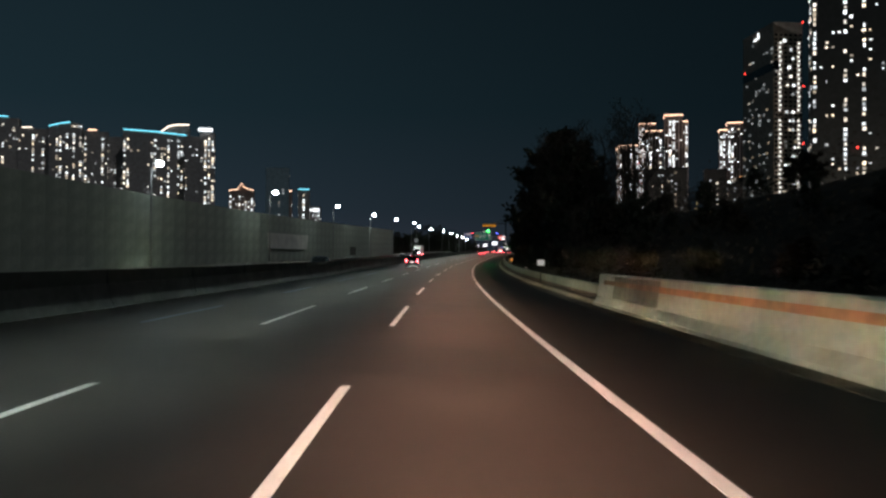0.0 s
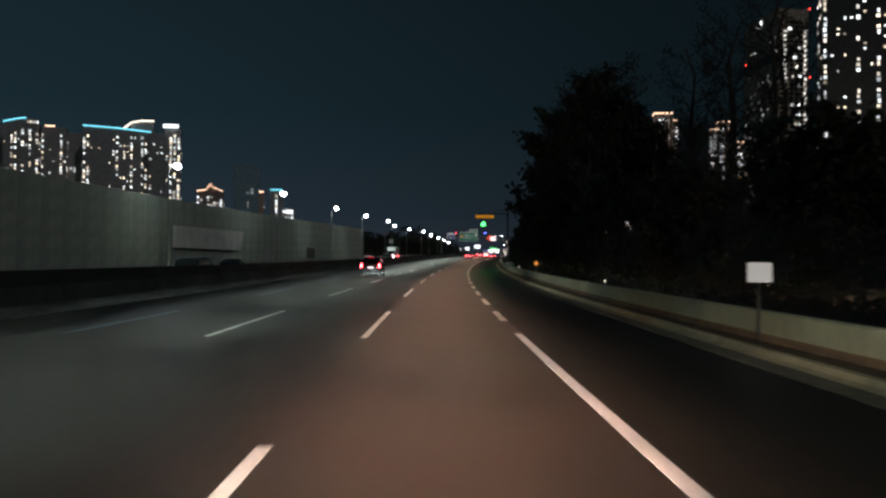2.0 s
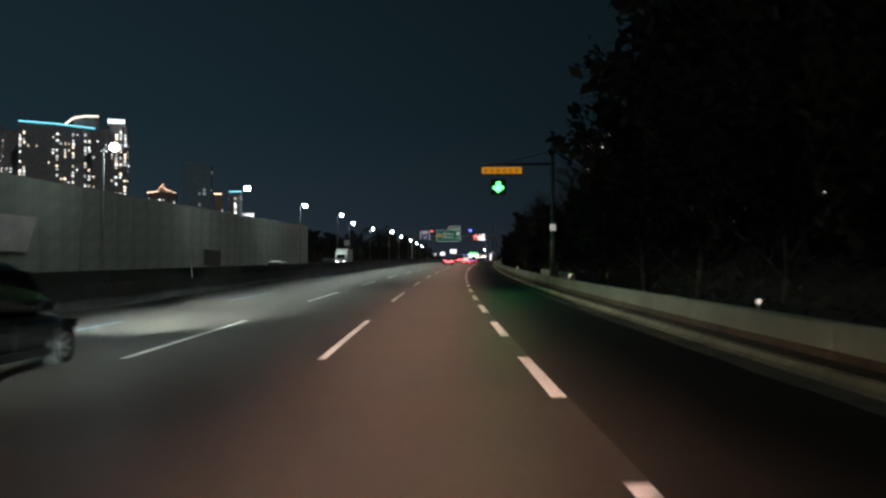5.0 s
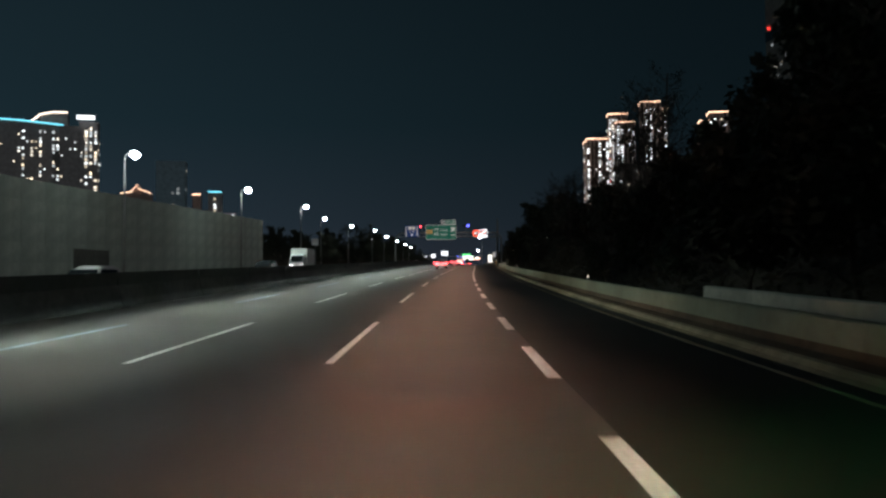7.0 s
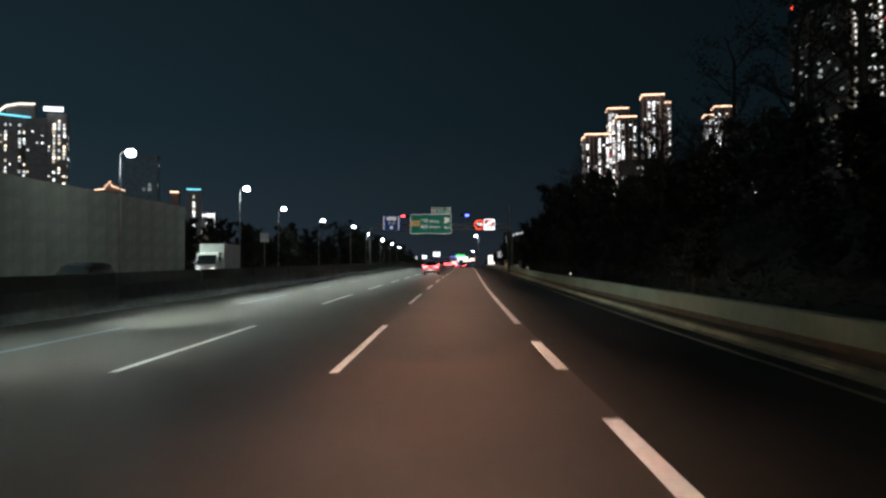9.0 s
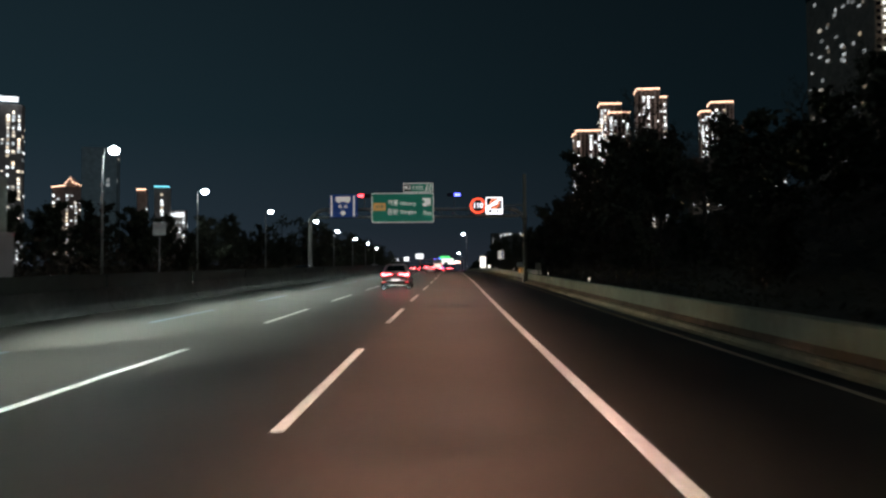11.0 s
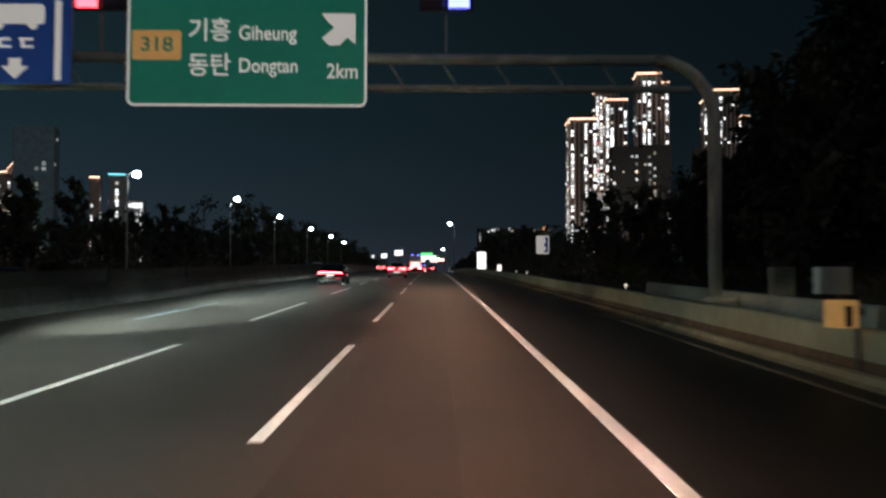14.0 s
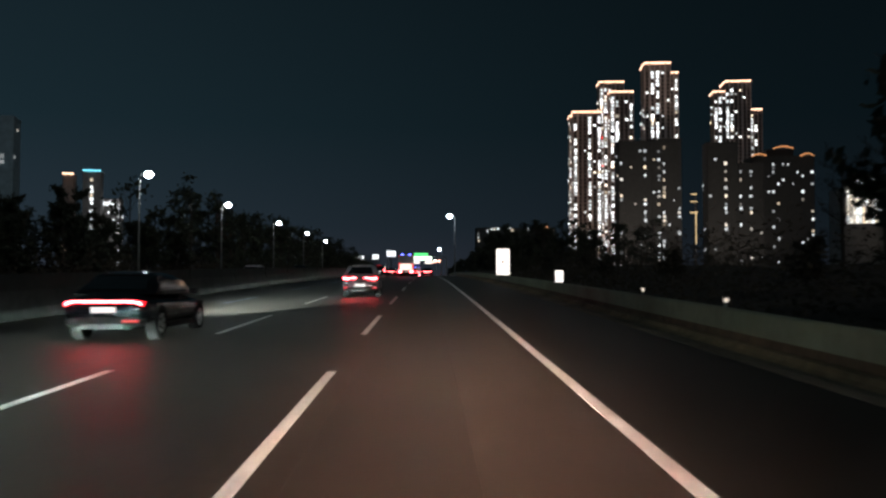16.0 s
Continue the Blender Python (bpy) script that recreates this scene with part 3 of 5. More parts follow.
mid = (gl + gr) / 2
span = (gr - gl).length
gantry = thing("sign_gantry", pose(mid.x, mid.y, line_z(GY), 0, 0, math.degrees(math.atan2(gr.y - gl.y, gr.x - gl.x))), "grey steel tube gantry with curved corners over the motorway", "gantry")
hz = 9.75 - line_z(GY)
S2 = span / 2


def corner(s):
    pts = [(s * S2, 0, -0.2), (s * S2, 0, hz - 1.7)]
    for k in range(1, 7):
        a = math.pi / 2 * k / 6
        pts.append((s * (S2 - 1.5 * (1 - math.cos(a))), 0, hz - 1.7 + 1.5 * math.sin(a)))
    return pts


for s in (-1, 1):
    part("post", Mesh().tube(corner(s), 0.17, 12), POLE, gantry, smooth=True)
    part("base_block", Mesh().box((s * S2, 0, 0.35), (0.9, 0.9, 0.9), ch=0.06), CONCRETE, gantry, "concrete base block")
part("lower_beam", Mesh().tube([(-S2 + 1.5, 0, hz - 0.2), (S2 - 1.5, 0, hz - 0.2)], 0.14, 10), POLE, gantry, smooth=True)
part("upper_beam", Mesh().tube([(-S2 + 0.6, 0, hz - 0.95), (S2 - 0.6, 0, hz - 0.95)], 0.10, 10), POLE, gantry, smooth=True)
for k in range(14):
    x = -S2 + 1.6 + (span - 3.2) * k / 13
    part("brace", Mesh().tube([(x, 0, hz - 0.2), (x + 0.5, 0, hz - 0.95)], 0.035, 6), POLE, gantry)


def on_gantry(x, z):
    """Place in the gantry's own axes of a world x and z."""
    return (x - mid.x) / math.cos(math.atan2(gr.y - gl.y, gr.x - gl.x)), z - line_z(GY)


gx, gz = on_gantry(15.45, 9.68)
gsign = thing("direction_sign", gantry.matrix_basis @ pose(gx, -0.30, gz), "green motorway direction sign with white Korean and English lettering", "road sign")
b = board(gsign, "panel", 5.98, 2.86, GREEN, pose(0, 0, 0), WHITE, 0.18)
for x0, w0 in ((-1.5, 0.06), (1.5, 0.06)):
    part("bracket", Mesh().box((x0, 0.17, 0), (w0, 0.2, 2.4)), BACK, gsign)
part("route_plate", Mesh().extrude(rounded(1.22, 0.74, 0.06), -0.022, -0.015), ORANGE, b, "orange route number plate", at=pose(-2.25, 0, 0.10))
lettering("route_number", "318", 0.50, GREEN, b, pose(-2.25, -0.03, 0.10), "dark route number", "CENTER", 1.1)
lettering("lettering", "기흥", 0.62, WHITE, b, pose(-1.48, -0.022, 0.45), "white Korean place name", wide=0.95)
lettering("lettering", "동탄", 0.62, WHITE, b, pose(-1.48, -0.022, -0.43), "white Korean place name", wide=0.95)
lettering("lettering", "Giheung", 0.50, WHITE, b, pose(-0.22, -0.022, 0.40), "white English place name", wide=0.86)
lettering("lettering", "Dongtan", 0.50, WHITE, b, pose(-0.22, -0.022, -0.42), "white English place name", wide=0.86)
lettering("lettering", "2km", 0.52, WHITE, b, pose(1.98, -0.022, -0.55), "white distance", wide=0.88)
arrow = Mesh().extrude([(-0.42, 0.40), (0.42, 0.40), (0.42, -0.38), (0.22, -0.20), (0.02, -0.40), (-0.24, -0.40), (-0.42, -0.22), (-0.10, 0.05), (-0.28, 0.20)][::-1], -0.022, -0.015)
part("arrow", arrow, WHITE, b, "white slanting arrow", at=pose(2.28, 0, 0.52))

ex, ez = on_gantry(16.95, 11.62)
xsign = thing("exit_number_sign", gantry.matrix_basis @ pose(ex, -0.30, ez), "small green exit number plate above the direction sign", "road sign")
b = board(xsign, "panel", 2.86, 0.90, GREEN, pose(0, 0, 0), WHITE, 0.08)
part("number_field", Mesh().extrude(rounded(0.66, 0.74, 0.03), -0.022, -0.015), BLACKSH, b, "black number field", at=pose(-1.02, 0, 0))
lettering("lettering", "43", 0.62, WHITE, b, pose(-1.02, -0.030, 0), "white exit number", "CENTER")
bars(b, -0.58, 0.0, 1.1, 0.5, 4, WHITE)
part("road_symbol", Mesh().extrude([(-0.34, -0.30), (-0.18, -0.30), (-0.08, 0.30), (-0.14, 0.30)], -0.022, -0.015).extrude([(0.05, -0.30), (0.2, -0.30), (0.12, 0.0), (0.30, 0.30), (0.2, 0.30), (0.02, 0.0)], -0.022, -0.015), WHITE, b, at=pose(1.02, 0, 0))
for x0 in (0.4, -0.9):
    part("stem", Mesh().box((x0, 0.10, -0.9), (0.08, 0.08, 1.2)), BACK, xsign)

bx, bz = on_gantry(9.78, 9.88)
bsign = thing("bus_lane_sign", gantry.matrix_basis @ pose(bx, -0.30, bz), "blue bus lane sign with a white bus and arrow", "road sign")
b = board(bsign, "panel", 2.68, 2.20, BLUE, pose(0, 0, 0), None, 0.05)
part("side_bar", Mesh().box((-1.17, -0.018, 0), (0.16, 0.01, 2.0)), WHITE, b)
part("side_bar", Mesh().box((1.0, -0.018, 0), (0.16, 0.01, 2.0)), WHITE, b)
part("bus_symbol", Mesh().extrude(rounded(1.42, 0.50, 0.1), -0.022, -0.013).disc((-0.42, -0.018, -0.27), 0.12, 0.01, 12).disc((0.42, -0.018, -0.27), 0.12, 0.01, 12), WHITE, b, "white bus shape", at=pose(-0.05, 0, 0.66))
bars(b, -0.62, -0.05, 1.1, 0.44, 2, WHITE)
part("arrow", Mesh().extrude([(-0.34, -0.10), (0.0, -0.42), (0.34, -0.10), (0.15, -0.10), (0.15, 0.10), (-0.15, 0.10), (-0.15, -0.10)], -0.022, -0.013), WHITE, b, "white arrow", at=pose(-0.06, 0, -0.55))
part("bracket", Mesh().box((0, 0.17, 0), (0.08, 0.2, 1.9)), BACK, bsign)


def flasher(x, z, red, blue):
    fx, fz = on_gantry(x, z)
    t = thing("flashing_light", gantry.matrix_basis @ pose(fx, -0.25, fz), "pair of red and blue warning lights, one lit, on the gantry", "warning light", "warning lights")
    part("housing", Mesh().box((0, 0.08, 0), (1.35, 0.12, 0.36), ch=0.02), DARKSTEEL, t)
    part("red_lens", Mesh().box((-0.32, 0, 0), (0.52, 0.06, 0.24), ch=0.02), FLRED if red else FLOFF, t, "lit red lens" if red else "unlit red lens")
    part("blue_lens", Mesh().box((0.32, 0, 0), (0.52, 0.06, 0.24), ch=0.02), FLBLUE if blue else FLOFF, t, "lit blue lens" if blue else "unlit blue lens")
    part("stem", Mesh().box((0, 0.2, -0.68), (0.08, 0.1, 1.4)), BACK, t)


flasher(11.75, 10.87, True, False)
flasher(20.4, 10.92, False, True)

# LED speed limit and lane rule boards on a pole.
py = 297.0
ledpole = thing("led_sign_pole", pose(24.9, py, line_z(py), 0, 0, GA), "grey concrete pole with an arm that carries lit signs", "pole")
part("pole", Mesh().tube([(0, 0, -0.2), (0, 0, 9.0)], [0.20, 0.13], 14), CONPOLE, ledpole, smooth=True)
part("arm", Mesh().tube([(0.1, 0, 6.4), (-4.6, 0, 6.4)], 0.06, 8), POLE, ledpole, smooth=True)
part("arm", Mesh().tube([(0.1, 0, 5.6), (-4.6, 0, 5.6)], 0.05, 8), POLE, ledpole, smooth=True)
for z0, r0 in ((5.2, 0.21), (3.4, 0.22)):
    part("band", Mesh().tube([(0, 0, z0), (0, 0, z0 + 0.11)], r0, 14), DARKSTEEL, ledpole)
limit = thing("speed_limit_sign", ledpole.matrix_basis @ pose(-3.86, -0.18, 8.82 - line_z(py)), "round LED speed limit sign glowing red and white", "road sign")
part("panel", Mesh().disc((0, 0.03, 0), 0.66, 0.10, 32), DARKSTEEL, limit)
ringm = Mesh()
rr = [[(r * math.cos(2 * math.pi * k / 40), yv, r * math.sin(2 * math.pi * k / 40)) for r, yv in ((0.64, -0.03), (0.52, -0.03), (0.52, -0.05), (0.64, -0.05))] for k in range(41)]
part("ring", ringm.loft(rr, caps=False), LEDRED, limit, "lit red ring")
lettering("lettering", "110", 0.60, LEDWHITE, limit, pose(0, -0.05, 0), "white lit number", "CENTER", 0.92)
part("bracket", Mesh().box((0, 0.12, 0), (0.08, 0.12, 1.0)), BACK, limit)
rule = thing("lane_rule_sign", ledpole.matrix_basis @ pose(-2.53, -0.18, 8.82 - line_z(py)), "square LED sign with a lit white border and symbol", "road sign")
part("panel", Mesh().extrude(rounded(1.42, 1.42, 0.08), -0.02, 0.08), DARKSTEEL, rule)
outer, inner = rounded(1.40, 1.40, 0.10), rounded(1.26, 1.26, 0.06)
part("border", Mesh().loft([[(a[0], -0.025, a[1]), (c[0], -0.025, c[1]), (c[0], -0.045, c[1]), (a[0], -0.045, a[1])] for a, c in zip(outer + outer[:1], inner + inner[:1])], caps=False), LEDWHITE, rule, "lit white border")
part("lower_field", Mesh().box((0, -0.035, -0.31), (1.26, 0.02, 0.05)).box((0, -0.035, -0.60), (1.26, 0.02, 0.06)).box((-0.55, -0.035, -0.45), (0.14, 0.02, 0.3)).box((0.50, -0.035, -0.45), (0.24, 0.02, 0.3)).box((-0.02, -0.035, -0.45), (0.34, 0.02, 0.3)), LEDWHITE, rule)
rr = [[(0.04 + r * math.cos(2 * math.pi * k / 32), yv, 0.18 + r * math.sin(2 * math.pi * k / 32)) for r, yv in ((0.40, -0.03), (0.28, -0.03), (0.28, -0.05), (0.40, -0.05))] for k in range(33)]
part("symbol_ring", Mesh().loft(rr, caps=False), LEDORANGE, rule, "lit orange ring")
part("symbol_bar", Mesh().extrude([(-0.62, -0.28), (-0.46, -0.28), (0.62, 0.52), (0.62, 0.62), (0.44, 0.62), (-0.62, -0.12)], -0.05, -0.03).extrude([(-0.12, 0.08), (0.22, 0.08), (0.22, 0.30), (-0.12, 0.30)], -0.05, -0.03), LEDWHITE, rule)
part("bracket", Mesh().box((0, 0.12, 0), (0.08, 0.12, 1.1)), BACK, rule)

# Shoulder lane signal on its own pole.
vy = 158.9
vpole = thing("lane_signal_pole", pose(12.3, vy, line_z(vy), 0, 0, -turn_at(vy)), "tall grey pole with an arm over the shoulder lane", "pole")
part("pole", Mesh().tube([(0, 0, -0.2), (0, 0, 9.6)], [0.17, 0.12], 14), POLE, vpole, smooth=True)
part("arm", Mesh().tube([(0, 0, 7.75), (-4.6, 0, 7.75)], [0.09, 0.06], 10), POLE, vpole, smooth=True)
part("arm_stay", Mesh().tube([(0, 0, 8.6), (-3.0, 0, 7.8)], 0.03, 6), POLE, vpole)
part("sleeve", Mesh().tube([(0, 0, 3.55), (0, 0, 3.95)], 0.185, 14), WHITE, vpole, "white reflective sleeve")
vms = thing("lane_signal_board", vpole.matrix_basis @ pose(-3.2, -0.1, 7.34), "narrow amber board over a shoulder lane", "road sign")
part("panel", Mesh().extrude(rounded(2.54, 0.44, 0.03), 0, 0.12), DARKSTEEL, vms)
part("face", Mesh().box((0, -0.008, 0), (2.50, 0.012, 0.40)), LEDAMBER, vms, "amber lit face")
AMBERDARK = material("amber_lettering", (0.10, 0.06, 0.01), 0.6, grain=6.0, amount=0.2)
for k in range(6):
    part("glyph_bar", Mesh().box((-1.0 + 0.39 * k, -0.02, 0.05), (0.22, 0.008, 0.05)).box((-1.05 + 0.39 * k, -0.02, -0.03), (0.05, 0.008, 0.2)).box((-0.98 + 0.39 * k, -0.02, -0.1), (0.2, 0.008, 0.05)), AMBERDARK, vms)
sig = thing("lane_signal", vpole.matrix_basis @ pose(-3.42, -0.1, 6.30), "lane signal with a glowing green arrow", "traffic signal")
part("housing", Mesh().extrude(rounded(0.95, 0.95, 0.1), 0.01, 0.2), DARKSTEEL, sig)
part("arrow", Mesh().extrude([(-0.36, -0.05), (0.0, -0.36), (0.36, -0.05), (0.34, 0.03), (0.15, 0.10), (0.14, 0.32), (-0.12, 0.32), (-0.14, 0.08), (-0.34, 0.02)], -0.03, 0.0), LEDGREEN, sig, "glowing green arrow")
part("hanger", Mesh().box((0.2, 0.1, 0.95), (0.05, 0.05, 1.0)).box((-0.2, 0.1, 0.95), (0.05, 0.05, 1.0)), BACK, sig)
g = vpole.matrix_basis @ Vector((-3.42, -0.3, 6.25))
beam("signal_light", g, g + Vector((1.2, -5, -4)), 110.0, (0.06, 1.0, 0.30), 120, 1.0, 0.25)
box_m = thing("control_cabinet", stand(5.22, 158.3), "beige steel control cabinet beside the pole", "cabinet", "control cabinets")
part("body", Mesh().box((0, 0, 0.85), (0.50, 0.45, 1.5), ch=0.03), CONPOLE, box_m)
part("plinth", Mesh().box((0, 0, 0.0), (0.6, 0.55, 0.3)), CONCRETE, box_m)
part("door", Mesh().box((0, -0.235, 0.85), (0.42, 0.02, 1.3), ch=0.004), CONPOLE, box_m)
part("handle", Mesh().box((0.15, -0.255, 0.9), (0.03, 0.02, 0.12)), DARKSTEEL, box_m)
copy_thing(box_m, stand(6.3, 307.6))
for y0, y1 in ((155.3, 172.0), (302.5, 318.0)):
    m = sweep([(5.62, -0.2), (5.62, 0.1), (5.75, 0.35), (5.80, 0.92), (5.85, 0.96), (6.0, 0.96), (6.05, 0.92), (6.10, 0.35), (6.25, 0.1), (6.25, -0.2)], y0, y1, 3.0)
    bl = thing("pole_guard_barrier", pose(0, 0, 0), "short concrete barrier that guards a pole foot", "barrier", "pole guard barriers")
    part("body", m, CONCRETE, bl)


# Small roadside signs.
def plate_sign(u, y, z, w, h, face, label, post=0.04, name="marker_sign", foot=-0.3):
    t = thing(name, stand(u, y), label, "road sign")
    part("post", Mesh().tube([(0, 0.05, foot), (0, 0.05, z + h * 0.35)], post, 8), DARKSTEEL, t)
    board(t, "plate", w, h, face, pose(0, 0, z), None, min(w, h) * 0.1)
    return t


def at_point(x, y):
    a = radians(turn_at(y))
    return (x - line_x(y)) / math.cos(a)


plate_sign(at_point(7.3, 60.8), 60.8, 1.55, 0.52, 0.42, WHITE, "small white reflective marker plate on a post")
# BRIGHT plates glow where they would only reflect headlights.
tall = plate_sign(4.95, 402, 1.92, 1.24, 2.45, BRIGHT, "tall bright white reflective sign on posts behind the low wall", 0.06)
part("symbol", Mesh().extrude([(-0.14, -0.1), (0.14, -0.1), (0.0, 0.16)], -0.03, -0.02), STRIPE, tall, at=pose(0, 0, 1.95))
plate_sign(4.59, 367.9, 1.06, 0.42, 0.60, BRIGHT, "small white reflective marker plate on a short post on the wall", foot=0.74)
arr = plate_sign(4.59, 336.9, 5.9 - line_z(336.9), 0.78, 1.10, WHITE, "white and blue direction marker sign on a dark post", 0.05, foot=0.74)
part("blue_field", Mesh().extrude([(0.05, -0.45), (0.32, -0.45), (0.32, 0.45), (0.12, 0.45), (0.20, 0.2), (0.06, 0.0), (0.22, -0.2)], -0.03, -0.02), BLUE, arr, "blue half with a stepped edge", at=pose(0, 0, 5.9 - line_z(336.9)))
cush = thing("crash_marker", pose(25.08, 299.9, line_z(299.9), 0, 0, GA), "white box over a yellow and black striped crash marker", "road sign")
part("post", Mesh().tube([(0.35, 0.1, -0.2), (0.35, 0.1, 1.1)], 0.04, 8), DARKSTEEL, cush)
part("bracket", Mesh().box((0.2, 0.12, 1.0), (0.5, 0.06, 0.1)).box((0.1, 0.12, 1.3), (0.06, 0.06, 0.7)), DARKSTEEL, cush)
part("white_box", Mesh().box((-0.07, 0, 1.47), (0.47, 0.25, 0.40), ch=0.03), PALEBOARD, cush, "white box")
part("drum", Mesh().tube([(0.06, 0, 0.78), (0.06, 0, 1.18)], 0.23, 16), ORANGE, cush, "yellow-orange drum", True)
part("black_band", Mesh().box((0.06, -0.232, 0.95), (0.12, 0.01, 0.3), rz=8), BLACKSH, cush)
# square sign on the far side
fs = thing("far_side_sign", pose(-10.1, 320.6, line_z(320) - 0.1, 0, 0, GA), "pale square sign on a post beyond the opposite carriageway", "road sign")
part("post", Mesh().tube([(0, 0.1, -0.2), (0, 0.1, 6.0)], 0.08, 8), POLE, fs)
board(fs, "plate", 1.4, 1.4, PALEBOARD, pose(0, 0, 5.5), None, 0.08)
GATE = material("grey_gate", (0.12, 0.12, 0.10), 0.8, grain=2.0, amount=0.15, big=0.3)
# pale board on the wall and its gate
pb = thing("pale_wall_board", pose(*spot(WX + 0.5, 163, 0), 0, 0, -turn_at(170) + 90), "long pale board with a slanted end fixed to the noise wall", "board")
part("board", Mesh().extrude([(-13, 2.5), (16.6, 2.7), (18.4, 5.9), (-13, 5.4)], 0.0, 0.12), PALEBOARD, pb)
part("bracket", Mesh().box((-8, 0.25, 4.1), (0.1, 0.3, 2.6)).box((3, 0.25, 4.2), (0.1, 0.3, 2.6)).box((12, 0.25, 4.2), (0.1, 0.3, 2.6)), WALLPOST, pb)
wd = thing("wall_door", pose(*spot(WX + 0.13, 231, 0), 0, 0, -turn_at(231) + 90), "wide dark grey service gate in the noise wall", "door")
part("leaf", Mesh().box((0, 0, 1.8), (8.0, 0.06, 2.4), ch=0.01), GATE, wd)
part("frame", Mesh().box((-4.1, 0, 1.8), (0.16, 0.1, 2.5)).box((4.1, 0, 1.8), (0.16, 0.1, 2.5)).box((0, 0, 3.1), (8.36, 0.1, 0.14)), WALLPOST, wd)


# ---- towers ----
FACADE = material("tower_facade", (0.33, 0.25, 0.215), 0.8, grain=0.3, amount=0.12, big=0.15)
FACADEGREY = material("grey_tower_facade", (0.38, 0.36, 0.34), 0.8, grain=0.3, amount=0.12, big=0.15)
FACADEDARK = material("dark_tower_facade", (0.060, 0.066, 0.060), 0.8, grain=0.3, amount=0.12, big=0.15)
FACADEBLACK = material("black_tower_facade", (0.016, 0.018, 0.018), 0.8, grain=0.3, amount=0.12, big=0.15)
# Blue-grey set close to the sky's tone, so haze is painted in.
FACADEHAZE = material("hazy_tower_facade", (0.30, 0.42, 0.46), 0.8, grain=0.3, amount=0.12, big=0.15)
FACADEBEIGE = material("beige_tower_facade", (0.44, 0.38, 0.30), 0.8, grain=0.3, amount=0.12, big=0.2)
FIN = material("tower_fin", (0.66, 0.54, 0.48), 0.8, grain=0.3, amount=0.1)
GLASS = material("dark_window_glass", (0.015, 0.018, 0.022), 0.15, spec=0.6)
LIT = window_light("lit_windows", 0.3, 2.3, 0.12)
LITHIGH = window_light("bright_windows", 0.6, 3.6, 0.10)
LITCREAM = window_light("cream_windows", 0.4, 2.4, 0.45)
LITFAINT = window_light("faint_windows", 0.08, 0.5)
LITDIM = window_light("dim_windows", 0.15, 1.3)
CROWN = glow("crown_light", (1.0, 0.62, 0.42), 2.6)
CROWNDIM = glow("orange_crown_light", (1.0, 0.42, 0.16), 0.95)
CROWNWHITE = glow("warm_white_roof_light", (1.0, 0.86, 0.72), 1.9)
CYAN = glow("cyan_roof_light", (0.20, 0.78, 1.0), 1.5)
ROOFWHITE = glow("white_roof_sign", (0.90, 0.95, 1.0), 1.8)
WARMLAMP = glow("orange_lamp", (1.0, 0.42, 0.20), 1.8)
MASTGLOW = glow("mast_light", (1.0, 0.72, 0.36), 0.9)
BEACON = glow("red_beacon", (1.0, 0.05, 0.04), 4.0)
STAIR = glow("stair_light", (1.0, 0.98, 0.92), 1.25)
rng = random.Random(5)


def pane_mesh(w, h, mat, name):
    return Mesh().box((0, 0, 0), (w, 0.25, h)).data(name, mat)


